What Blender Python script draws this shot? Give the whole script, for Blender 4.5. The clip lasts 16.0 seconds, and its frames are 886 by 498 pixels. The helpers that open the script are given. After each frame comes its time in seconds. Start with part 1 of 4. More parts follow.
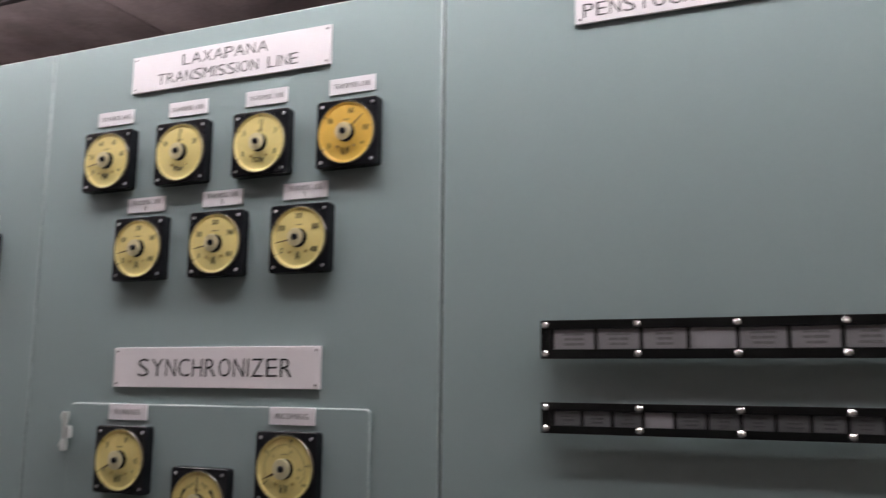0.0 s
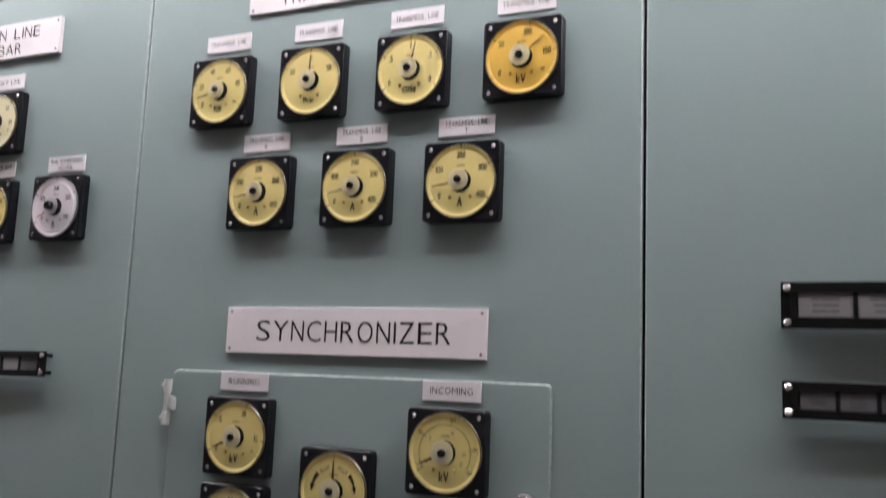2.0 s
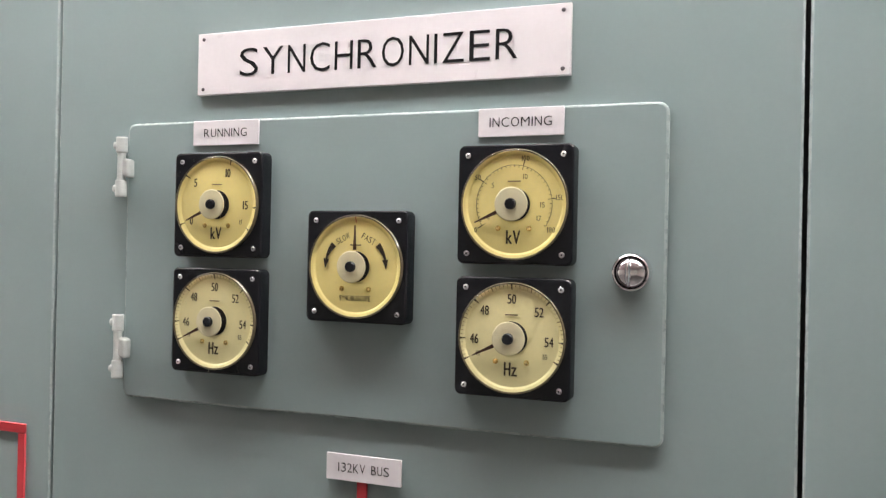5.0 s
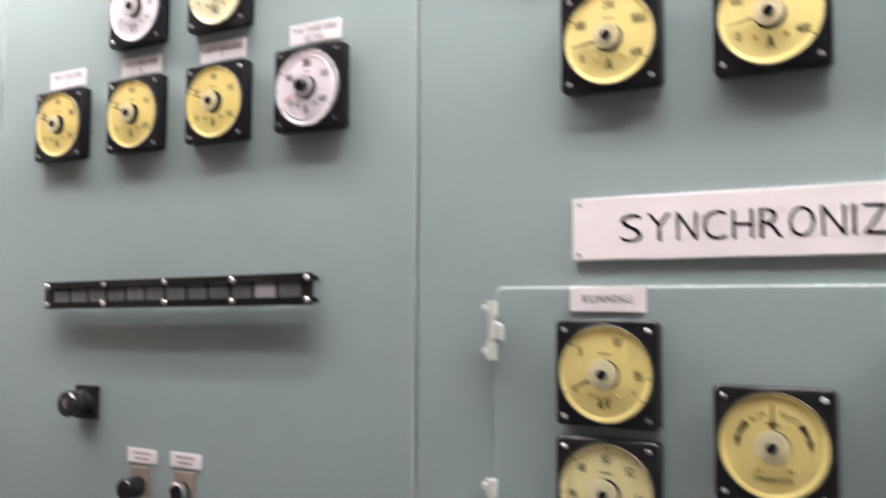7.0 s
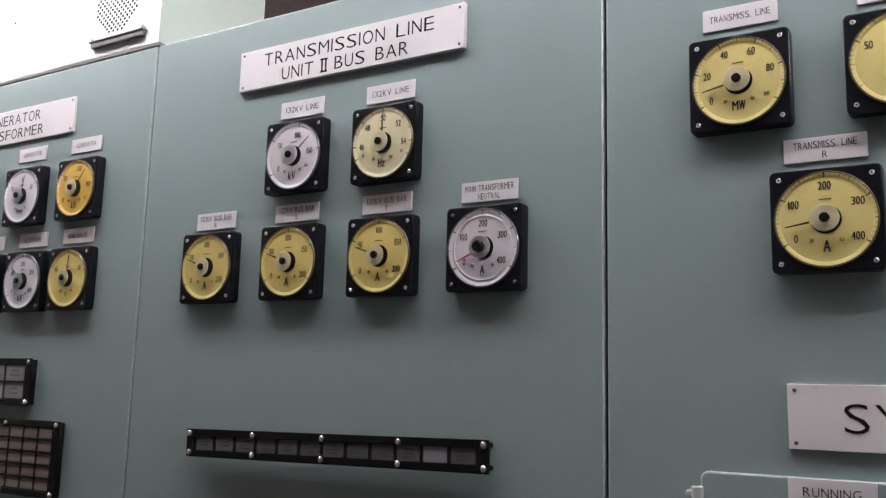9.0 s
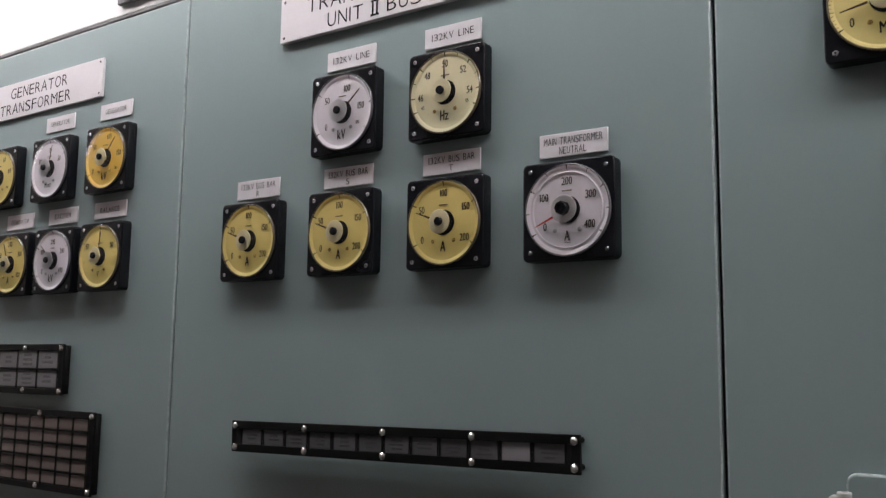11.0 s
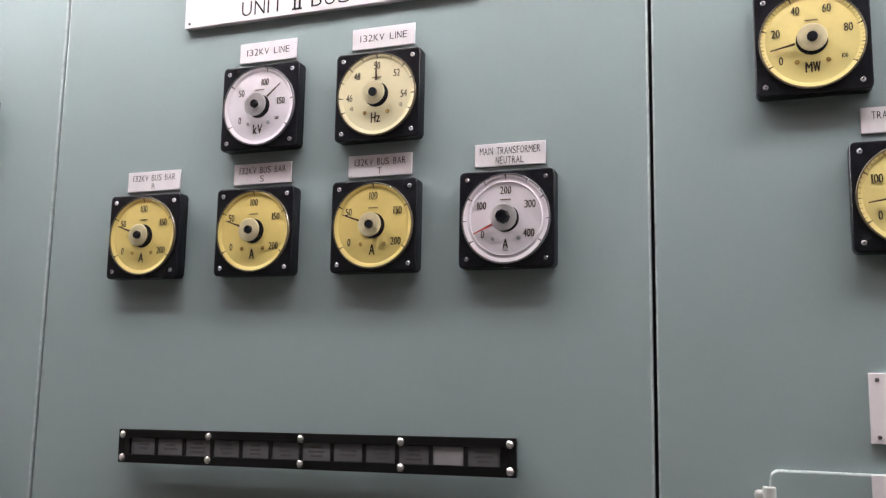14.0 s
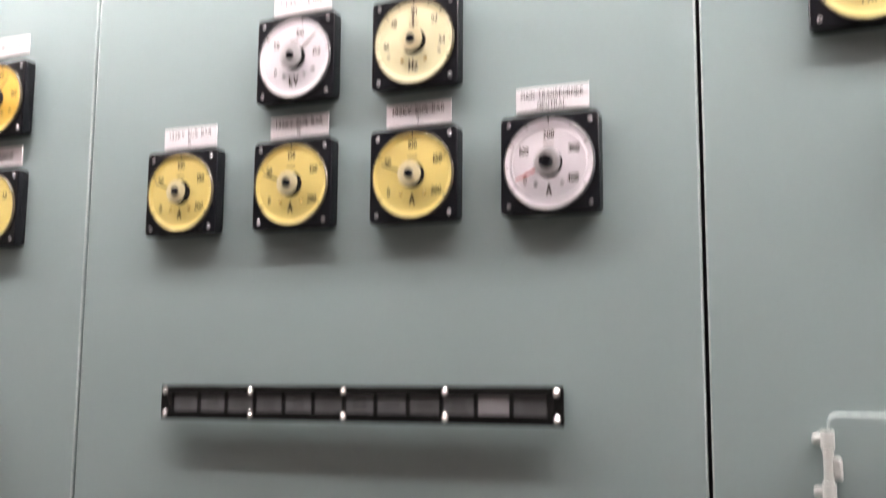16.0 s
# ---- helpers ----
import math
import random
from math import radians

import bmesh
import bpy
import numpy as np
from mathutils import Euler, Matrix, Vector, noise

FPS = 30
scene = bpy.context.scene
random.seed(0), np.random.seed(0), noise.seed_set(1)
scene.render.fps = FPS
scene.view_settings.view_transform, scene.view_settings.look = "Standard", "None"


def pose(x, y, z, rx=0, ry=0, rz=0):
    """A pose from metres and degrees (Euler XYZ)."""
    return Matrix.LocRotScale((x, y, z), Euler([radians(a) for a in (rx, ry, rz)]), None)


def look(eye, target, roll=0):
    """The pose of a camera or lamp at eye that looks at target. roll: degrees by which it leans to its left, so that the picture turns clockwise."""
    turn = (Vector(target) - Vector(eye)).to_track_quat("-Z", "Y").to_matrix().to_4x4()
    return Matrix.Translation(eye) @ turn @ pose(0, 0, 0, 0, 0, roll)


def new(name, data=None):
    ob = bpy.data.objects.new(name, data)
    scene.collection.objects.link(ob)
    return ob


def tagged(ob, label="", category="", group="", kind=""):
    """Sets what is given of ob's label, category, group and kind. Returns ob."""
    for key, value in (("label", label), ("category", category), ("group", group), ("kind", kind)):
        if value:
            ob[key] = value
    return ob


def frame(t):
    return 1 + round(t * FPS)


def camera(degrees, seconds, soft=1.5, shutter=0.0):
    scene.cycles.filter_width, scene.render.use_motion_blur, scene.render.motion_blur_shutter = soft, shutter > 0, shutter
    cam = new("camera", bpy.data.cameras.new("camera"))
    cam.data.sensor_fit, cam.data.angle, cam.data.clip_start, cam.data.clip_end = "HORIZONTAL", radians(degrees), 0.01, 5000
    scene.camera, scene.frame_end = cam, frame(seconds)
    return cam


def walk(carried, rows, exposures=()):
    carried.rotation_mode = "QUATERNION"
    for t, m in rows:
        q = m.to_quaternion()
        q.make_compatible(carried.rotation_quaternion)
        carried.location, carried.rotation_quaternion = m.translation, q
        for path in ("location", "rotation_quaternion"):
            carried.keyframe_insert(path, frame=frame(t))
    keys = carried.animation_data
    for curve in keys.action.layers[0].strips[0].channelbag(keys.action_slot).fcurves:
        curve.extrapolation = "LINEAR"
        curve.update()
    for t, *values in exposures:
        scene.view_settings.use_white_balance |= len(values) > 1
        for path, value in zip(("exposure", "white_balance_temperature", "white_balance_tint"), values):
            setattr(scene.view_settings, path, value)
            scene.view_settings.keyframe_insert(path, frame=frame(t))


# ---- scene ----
cam = camera(53.2, 16.0, soft=1.3, shutter=0.5)
PATH = [
    (0, (0.913, -1.17, 1.689), (0.122, 0.641, 1.995), 0.6),
    (0.5, (0.876, -1.121, 1.686), (-0.079, 0.612, 1.977), 2.6),
    (1, (0.753, -1.091, 1.69), (-0.167, 0.658, 1.998), 1.1),
    (1.5, (0.632, -1.097, 1.693), (-0.17, 0.701, 2.046), 1.8),
    (2, (0.605, -1.066, 1.661), (-0.194, 0.746, 1.943), 2.2),
    (2.5, (0.595, -1.032, 1.615), (-0.211, 0.793, 1.757), 2.0),
    (3, (0.569, -0.994, 1.563), (-0.199, 0.853, 1.585), 2.1),
    (3.2, (0.553, -0.982, 1.532), (-0.214, 0.865, 1.528), 2.4),
    (5.3, (0.387, -0.771, 1.52), (-0.354, 1.086, 1.529), 1.0),
    (5.5, (0.387, -0.77, 1.524), (-0.371, 1.081, 1.523), 0.6),
    (6, (0.377, -0.777, 1.53), (-0.434, 1.051, 1.535), 0.4),
    (6.5, (0.29, -0.809, 1.562), (-0.656, 0.952, 1.624), 0.7),
    (7, (0.14, -0.894, 1.631), (-0.841, 0.844, 1.764), 0.3),
    (7.5, (0.042, -0.964, 1.676), (-0.977, 0.741, 1.908), 0.5),
    (8, (0.007, -0.989, 1.699), (-1.022, 0.702, 1.99), 1.1),
    (8.2, (-0.007, -0.996, 1.728), (-1.028, 0.697, 2.036), 1.0),
    (10.3, (-0.103, -0.904, 1.739), (-1.142, 0.777, 2.047), 2.5),
    (10.5, (-0.13, -0.892, 1.742), (-1.191, 0.774, 2.055), 2.1),
    (11, (-0.145, -0.861, 1.745), (-1.253, 0.784, 2.002), 0.7),
    (11.5, (-0.205, -0.867, 1.745), (-1.106, 0.906, 1.96), 0.5),
    (12, (-0.268, -0.899, 1.751), (-1.074, 0.927, 1.876), -1.2),
    (12.5, (-0.297, -0.905, 1.754), (-1.014, 0.944, 2.01), -0.6),
    (13, (-0.309, -0.909, 1.753), (-0.99, 0.95, 2.035), -0.1),
    (13.5, (-0.305, -0.921, 1.735), (-0.996, 0.934, 2.016), 1.2),
    (14, (-0.292, -0.932, 1.737), (-0.972, 0.927, 2.023), 1.0),
    (14.5, (-0.285, -0.936, 1.733), (-0.984, 0.908, 2.065), 1.1),
    (15, (-0.288, -0.941, 1.743), (-1.046, 0.864, 2.153), 1.4),
    (15.5, (-0.299, -0.93, 1.748), (-1.037, 0.876, 2.185), 0.8),
    (16, (-0.312, -0.915, 1.705), (-1.057, 0.926, 1.945), 0.4),
]
EXPOSURES = [
    (0.0, -0.60, 6500, 12), (0.5, -0.53, 6450, 12), (1.0, -0.28, 6400, 12), (1.5, -0.30, 6400, 12), (2.0, -0.38, 6450, 12), (2.5, 0.13, 6600, 12),
    (3.0, 0.54, 6650, 9), (3.2, 0.60, 6600, 9), (5.3, 0.73, 6620, 7), (5.5, 0.73, 6620, 7), (6.0, 0.73, 6620, 7), (6.5, 0.76, 6700, 8),
    (7.0, 0.62, 6650, 10), (7.5, 0.14, 6500, 10), (8.0, -0.35, 6400, 10), (8.2, -0.45, 6400, 10), (10.3, -1.08, 6450, 10), (10.5, -1.10, 6450, 10),
    (11.0, -1.02, 6450, 10), (11.5, -0.61, 6500, 10), (12.0, 0.18, 6500, 12), (12.5, 0.0, 6540, 12), (13.0, -0.10, 6560, 12), (13.5, -0.11, 6560, 12),
    (14.0, -0.10, 6550, 12), (14.5, 0.36, 6600, 12), (15.0, 0.34, 6680, 12), (15.5, 0.36, 6700, 12), (16.0, 0.45, 6820, 13),
]
walk(cam, [(t, look(eye, target, roll)) for t, eye, target, roll in PATH], EXPOSURES)
TUBE_STRENGTH = 55.0
STRIP_TURN = -0.90

# ---------------------------------------------------------------- light
world = bpy.data.worlds.new("world")
scene.world = world
world.use_nodes = True
world.node_tree.nodes["Background"].inputs[0].default_value = (0.6, 0.7, 0.8, 1)
world.node_tree.nodes["Background"].inputs[1].default_value = 0.02

CEILING = 3.0
LAMP_Z = 2.74
LAMP_ROWS = [(-4.2, -0.29, LAMP_Z), (-1.75, -0.29, LAMP_Z), (0.7, -0.29, LAMP_Z)]


# ---------------------------------------------------------------- materials
def material(name, colour, rough=0.5, metal=0.0, spot=0.06, spot_scale=4.0, grain=0.03, grain_scale=220.0, bump=0.0, bump_scale=400.0, coat=0.0, spec=0.5, even=False):
    """A painted, moulded or metal surface: large stains, fine grain, uneven gloss and relief."""
    m = bpy.data.materials.new(name)
    m.use_nodes = True
    nt = m.node_tree
    b = nt.nodes["Principled BSDF"]
    tc = nt.nodes.new("ShaderNodeTexCoord")
    info = nt.nodes.new("ShaderNodeObjectInfo")
    shift = nt.nodes.new("ShaderNodeVectorMath")
    shift.operation = "MULTIPLY_ADD"
    shift.inputs[1].default_value = (37.0, 53.0, 71.0)
    nt.links.new(info.outputs["Random"], shift.inputs[0])
    nt.links.new(tc.outputs["Object"], shift.inputs[2])
    last = None
    for sc, amount, det in ((spot_scale, spot, 4.0), (grain_scale, grain, 2.0)):
        n = nt.nodes.new("ShaderNodeTexNoise")
        n.inputs["Scale"].default_value, n.inputs["Detail"].default_value = sc, det
        nt.links.new(shift.outputs[0], n.inputs["Vector"])
        mr = nt.nodes.new("ShaderNodeMapRange")
        mr.clamp = False
        mr.inputs["From Min"].default_value, mr.inputs["From Max"].default_value = 0.25, 0.75
        mr.inputs["To Min"].default_value, mr.inputs["To Max"].default_value = 1 - amount, 1 + amount
        nt.links.new(n.outputs["Fac"], mr.inputs["Value"])
        if last is None:
            last = mr
        else:
            mul = nt.nodes.new("ShaderNodeMath")
            mul.operation = "MULTIPLY"
            nt.links.new(last.outputs[0], mul.inputs[0])
            nt.links.new(mr.outputs[0], mul.inputs[1])
            last = mul
    vm = nt.nodes.new("ShaderNodeVectorMath")
    vm.operation = "SCALE"
    vm.inputs[0].default_value = colour
    nt.links.new(last.outputs[0], vm.inputs["Scale"])
    nt.links.new(vm.outputs[0], b.inputs["Base Color"])
    rr = nt.nodes.new("ShaderNodeMapRange")
    rr.inputs["To Min"].default_value, rr.inputs["To Max"].default_value = max(0.02, rough - 0.06), rough + 0.06
    n2 = nt.nodes.new("ShaderNodeTexNoise")
    n2.inputs["Scale"].default_value = spot_scale * 3
    nt.links.new(shift.outputs[0], n2.inputs["Vector"])
    nt.links.new(n2.outputs["Fac"], rr.inputs["Value"])
    if even:
        b.inputs["Roughness"].default_value = rough
    else:
        nt.links.new(rr.outputs[0], b.inputs["Roughness"])
    b.inputs["Metallic"].default_value = metal
    b.inputs["Coat Weight"].default_value = coat
    b.inputs["Specular IOR Level"].default_value = spec
    if bump:
        nb = nt.nodes.new("ShaderNodeTexNoise")
        nb.inputs["Scale"].default_value = bump_scale
        nt.links.new(shift.outputs[0], nb.inputs["Vector"])
        bp = nt.nodes.new("ShaderNodeBump")
        bp.inputs["Strength"].default_value, bp.inputs["Distance"].default_value = bump, 0.001
        nt.links.new(nb.outputs["Fac"], bp.inputs["Height"])
        nt.links.new(bp.outputs[0], b.inputs["Normal"])
    return m


def clear(name, gloss=1.0, tint=(1, 1, 1), rough=0.03):
    """A thin clear cover: lets light through and mirrors by Fresnel."""
    m = bpy.data.materials.new(name)
    m.use_nodes = True
    nt = m.node_tree
    nt.nodes.remove(nt.nodes["Principled BSDF"])
    out = nt.nodes["Material Output"]
    tr, gl = nt.nodes.new("ShaderNodeBsdfTransparent"), nt.nodes.new("ShaderNodeBsdfGlossy")
    fr, mx = nt.nodes.new("ShaderNodeFresnel"), nt.nodes.new("ShaderNodeMixShader")
    tr.inputs[0].default_value = (*tint, 1)
    gl.inputs["Roughness"].default_value = rough
    fr.inputs["IOR"].default_value = 1.0 + 0.48 * gloss
    nt.links.new(fr.outputs[0], mx.inputs[0])
    nt.links.new(tr.outputs[0], mx.inputs[1])
    nt.links.new(gl.outputs[0], mx.inputs[2])
    nt.links.new(mx.outputs[0], out.inputs[0])
    return m


def glowing(name, colour, strength):
    m = material(name, colour)
    b = m.node_tree.nodes["Principled BSDF"]
    b.inputs["Emission Color"].default_value = (*colour, 1)
    b.inputs["Emission Strength"].default_value = strength
    return m


PAINT = material("grey_green_enamel", (0.237, 0.305, 0.303), rough=0.33, spot=0.018, spot_scale=1.3, grain=0.012, bump=0.05, bump_scale=70, even=True)
# paler, glossier copy of the panel enamel: edge highlight put into the colour
EDGE = material("highlight_enamel_edge", (0.31, 0.37, 0.365), rough=0.28, spot=0.15, spot_scale=40)
PALE = material("pale_green_enamel", (0.60, 0.68, 0.62), rough=0.45, spot=0.03, bump=0.1)
WHITE_BOX = material("white_enamel", (0.80, 0.81, 0.80), rough=0.45, spot=0.03, bump=0.1)
PLATE = material("white_engraving_plastic", (0.74, 0.71, 0.73), rough=0.30, spot=0.03, spot_scale=14, grain=0.015)
TAG = material("white_label_plastic", (0.71, 0.69, 0.71), rough=0.36, spot=0.05, spot_scale=30)
INK = material("black_engraved_fill", (0.008, 0.008, 0.009), rough=0.7, spec=0.1)
GREY_INK = material("faded_grey_print", (0.185, 0.175, 0.18), rough=0.7)
DIM_INK = material("faded_dark_print", (0.085, 0.083, 0.086), rough=0.7)
BLACK = material("black_moulded_plastic", (0.0085, 0.0095, 0.012), rough=0.25, spec=0.30, spot=0.08, spot_scale=30, even=True)
GLOSS_BLACK = material("polished_black_bakelite", (0.012, 0.012, 0.013), rough=0.2, spot=0.3, spot_scale=40)
MATT_BLACK = material("dull_black_lacquer", (0.006, 0.006, 0.006), rough=0.45, spec=0.14, spot=0.3, spot_scale=40)
CHROME = material("chrome", (0.90, 0.89, 0.91), rough=0.15, metal=1.0, spot=0.05)
STEEL = material("bright_zinc_screw", (0.72, 0.71, 0.70), rough=0.22, metal=1.0, spot=0.1, spot_scale=300)
SATIN = material("brushed_pale_gold", (0.74, 0.67, 0.44), rough=0.36, metal=0.5, spot=0.1, spot_scale=90)
PALE_HUB = material("pale_gold_lacquer", (0.76, 0.70, 0.48), rough=0.40, metal=0.3, spot=0.06, spot_scale=90)
BRASS = material("brass_screw", (0.72, 0.54, 0.22), rough=0.26, metal=1.0, spot=0.1, spot_scale=300)
YELLOW = material("yellow_dial_enamel", (0.73, 0.59, 0.20), rough=0.45, spot=0.06, spot_scale=22, grain=0.02)
STRAW = material("straw_dial_enamel", (0.78, 0.66, 0.265), rough=0.45, spot=0.07, spot_scale=22, grain=0.02)
CREAM = material("cream_dial_enamel", (0.77, 0.70, 0.38), rough=0.45, spot=0.06, spot_scale=22, grain=0.02)
IVORY = material("ivory_dial_enamel", (0.76, 0.70, 0.46), rough=0.45, spot=0.05, spot_scale=22, grain=0.02)
AMBER = material("amber_aged_dial_enamel", (0.76, 0.49, 0.085), rough=0.45, spot=0.08, spot_scale=22, grain=0.02)
WHITE = material("white_dial_enamel", (0.74, 0.70, 0.735), rough=0.45, spot=0.04, spot_scale=22, grain=0.02)
DIAL_INK = material("brown_black_dial_print", (0.040, 0.030, 0.020), rough=0.7, spec=0.15)
PALE_PRINT = material("faded_dial_print", (0.16, 0.12, 0.07), rough=0.7, spec=0.15)
POINTER = material("brown_black_pointer_paint", (0.060, 0.030, 0.018), rough=0.55, spec=0.2)
RED_INK = material("red_pointer_paint", (0.55, 0.05, 0.04), rough=0.45)
RED = material("red_mimic_plastic", (0.46, 0.035, 0.045), rough=0.4, spot=0.08, spot_scale=25)


def spun(m, amount=0.85):
    """Lathe-turned sheen: the gloss is drawn out round the centre."""
    nt = m.node_tree
    b = nt.nodes["Principled BSDF"]
    tangent = nt.nodes.new("ShaderNodeTangent")
    tangent.direction_type, tangent.axis = "RADIAL", "Y"
    b.inputs["Anisotropic"].default_value = amount
    nt.links.new(tangent.outputs[0], b.inputs["Tangent"])
    return m


for turned in (SATIN, PALE_HUB):
    spun(turned)
GLASS = clear("clear_meter_cover", 0.45, rough=0.20)
PANE = clear("clear_lamp_window_cover", 0.9, rough=0.06)
RIM = material("clear_moulded_rim", (0.12, 0.10, 0.06), rough=0.14, spot=0.1, spot_scale=60, coat=0.3)
RIM_GREY = material("grey_moulded_rim", (0.13, 0.13, 0.14), rough=0.14, spot=0.1, spot_scale=60, coat=0.3)
WINDOW_LIT = material("milky_lamp_window", (0.30, 0.285, 0.295), rough=0.35, spot=0.20, spot_scale=6)
WINDOW_DIM = material("smoky_lamp_window", (0.135, 0.135, 0.142), rough=0.35, spot=0.28, spot_scale=6)
WINDOW_BROWN = material("brown_smoked_lamp_window", (0.26, 0.21, 0.19), rough=0.35, spot=0.38, spot_scale=6)
WINDOW_PALE = material("blank_pale_lamp_window", (0.36, 0.345, 0.36), rough=0.35, spot=0.06, spot_scale=50)
BEIGE = material("beige_bakelite", (0.20, 0.16, 0.13), rough=0.5)
PALE_INK = material("pale_worn_print", (0.36, 0.33, 0.33), rough=0.6)
GASKET = material("dark_grey_rubber", (0.135, 0.13, 0.135), rough=0.6, spot=0.3, spot_scale=20)
CEILING_MAT = material("tan_ceiling_board", (0.55, 0.42, 0.415), rough=0.6, spot=0.20, spot_scale=2.6, grain=0.12, grain_scale=40, bump=0.3, bump_scale=30)


def plaster(name, colour):
    """Old brown plaster: soft cloudy stains, damp runs and thin branching cracks."""
    m = material(name, colour, rough=0.6, spot=0.16, spot_scale=5.0, grain=0.10, grain_scale=60, bump=0.25, bump_scale=45)
    nt = m.node_tree
    b = nt.nodes["Principled BSDF"]
    paint = b.inputs["Base Color"].links[0].from_socket
    tc = nt.nodes.new("ShaderNodeTexCoord")
    warp = nt.nodes.new("ShaderNodeTexNoise")
    warp.inputs["Scale"].default_value, warp.inputs["Detail"].default_value = 6.0, 4.0
    nt.links.new(tc.outputs["Object"], warp.inputs["Vector"])
    add = nt.nodes.new("ShaderNodeVectorMath")
    add.operation = "MULTIPLY_ADD"
    add.inputs[1].default_value = (0.22, 0.22, 0.22)
    nt.links.new(warp.outputs["Color"], add.inputs[0])
    nt.links.new(tc.outputs["Object"], add.inputs[2])
    crack = nt.nodes.new("ShaderNodeTexVoronoi")
    crack.feature = "DISTANCE_TO_EDGE"
    crack.inputs["Scale"].default_value = 3.2
    nt.links.new(add.outputs[0], crack.inputs["Vector"])
    line = nt.nodes.new("ShaderNodeMapRange")
    line.inputs["From Min"].default_value, line.inputs["From Max"].default_value = 0.0, 0.018
    line.inputs["To Min"].default_value, line.inputs["To Max"].default_value = 0.88, 1.0
    nt.links.new(crack.outputs["Distance"], line.inputs["Value"])
    runs = nt.nodes.new("ShaderNodeMapping")
    runs.inputs["Scale"].default_value = (3.0, 3.0, 0.5)
    nt.links.new(tc.outputs["Object"], runs.inputs["Vector"])
    damp = nt.nodes.new("ShaderNodeTexNoise")
    damp.inputs["Scale"].default_value, damp.inputs["Detail"].default_value = 1.0, 5.0
    nt.links.new(runs.outputs[0], damp.inputs["Vector"])
    fade = nt.nodes.new("ShaderNodeMapRange")
    fade.inputs["From Min"].default_value, fade.inputs["From Max"].default_value = 0.35, 0.65
    fade.inputs["To Min"].default_value, fade.inputs["To Max"].default_value = 0.58, 1.25
    nt.links.new(damp.outputs["Fac"], fade.inputs["Value"])
    for f in (line, fade):
        sc = nt.nodes.new("ShaderNodeVectorMath")
        sc.operation = "SCALE"
        nt.links.new(paint, sc.inputs[0])
        nt.links.new(f.outputs[0], sc.inputs["Scale"])
        paint = sc.outputs[0]
    nt.links.new(paint, b.inputs["Base Color"])
    return m


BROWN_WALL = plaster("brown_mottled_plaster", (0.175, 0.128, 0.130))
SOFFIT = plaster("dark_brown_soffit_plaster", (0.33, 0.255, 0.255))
FASCIA = plaster("dark_fascia_plaster", (0.030, 0.023, 0.023))
WALL = material("cream_wall_paint", (0.66, 0.64, 0.59), rough=0.75, spot=0.06, spot_scale=1.5, bump=0.2, bump_scale=120)
FLOOR = material("grey_vinyl_floor", (0.15, 0.145, 0.14), rough=0.35, spot=0.15, spot_scale=2.5)
HOUSING = material("white_lamp_housing", (0.75, 0.75, 0.73), rough=0.5)
TUBE = glowing("fluorescent_tube", (1.0, 0.962, 0.978), TUBE_STRENGTH)


# ---------------------------------------------------------------- mesh helpers
def box(bm, x0, x1, y0, y1, z0, z1, bevel=0.0, seg=2, edges=None):
    r = bmesh.ops.create_cube(bm, size=1.0)
    vs = r["verts"]
    for v in vs:
        v.co = Vector(((x0 + x1) / 2 + v.co.x * (x1 - x0), (y0 + y1) / 2 + v.co.y * (y1 - y0), (z0 + z1) / 2 + v.co.z * (z1 - z0)))
    if bevel:
        es = {e for v in vs for e in v.link_edges}
        if edges:
            es = [e for e in es if edges(e)]
        bmesh.ops.bevel(bm, geom=list(es), offset=bevel, segments=seg, profile=0.5, affect="EDGES")
    return bm


def front_corner(e):
    """Edges that run along y: the rounded outline of a plate seen from the front."""
    d = e.verts[0].co - e.verts[1].co
    return abs(d.y) > 1e-6 and abs(d.x) < 1e-6 and abs(d.z) < 1e-6


def lathe(bm, profile, n=32, cx=0.0, cz=0.0, close=False):
    """Turns a profile of (radius, y) about the y axis."""
    rings = []
    for r, y in profile:
        if r < 1e-6:
            rings.append([bm.verts.new((cx, y, cz))])
        else:
            rings.append([bm.verts.new((cx + r * math.cos(2 * math.pi * k / n), y, cz + r * math.sin(2 * math.pi * k / n))) for k in range(n)])
    pairs = list(zip(rings, rings[1:])) + ([(rings[-1], rings[0])] if close else [])
    for a, b in pairs:
        for k in range(n):
            j = (k + 1) % n
            if len(a) == 1:
                bm.faces.new((a[0], b[j], b[k]))
            elif len(b) == 1:
                bm.faces.new((a[k], a[j], b[0]))
            else:
                bm.faces.new((a[k], a[j], b[j], b[k]))
    return bm


def bar(bm, x0, z0, x1, z1, w0, w1, y, thick=0.0003, rise=0.0):
    """A flat tapered bar on a dial, from one point to the other."""
    d = Vector((x1 - x0, 0, z1 - z0)).normalized()
    s = Vector((-d.z, 0, d.x))
    a, b = Vector((x0, y - rise, z0)), Vector((x1, y, z1))
    low = [bm.verts.new(p) for p in (a - s * w0 / 2, b - s * w1 / 2, b + s * w1 / 2, a + s * w0 / 2)]
    high = [bm.verts.new(v.co + Vector((0, -thick, 0))) for v in low]
    bm.faces.new(high)
    for k in range(4):
        bm.faces.new((low[k], low[(k + 1) % 4], high[(k + 1) % 4], high[k]))


def finish(bm, name, mat, smooth=True):
    bmesh.ops.recalc_face_normals(bm, faces=bm.faces)
    me = bpy.data.meshes.new(name)
    bm.to_mesh(me)
    bm.free()
    me.materials.append(mat)
    if smooth:
        me.set_sharp_from_angle(angle=radians(21))
        me.polygons.foreach_set("use_smooth", [abs(p.normal.y) < 0.9999 for p in me.polygons])
    return me


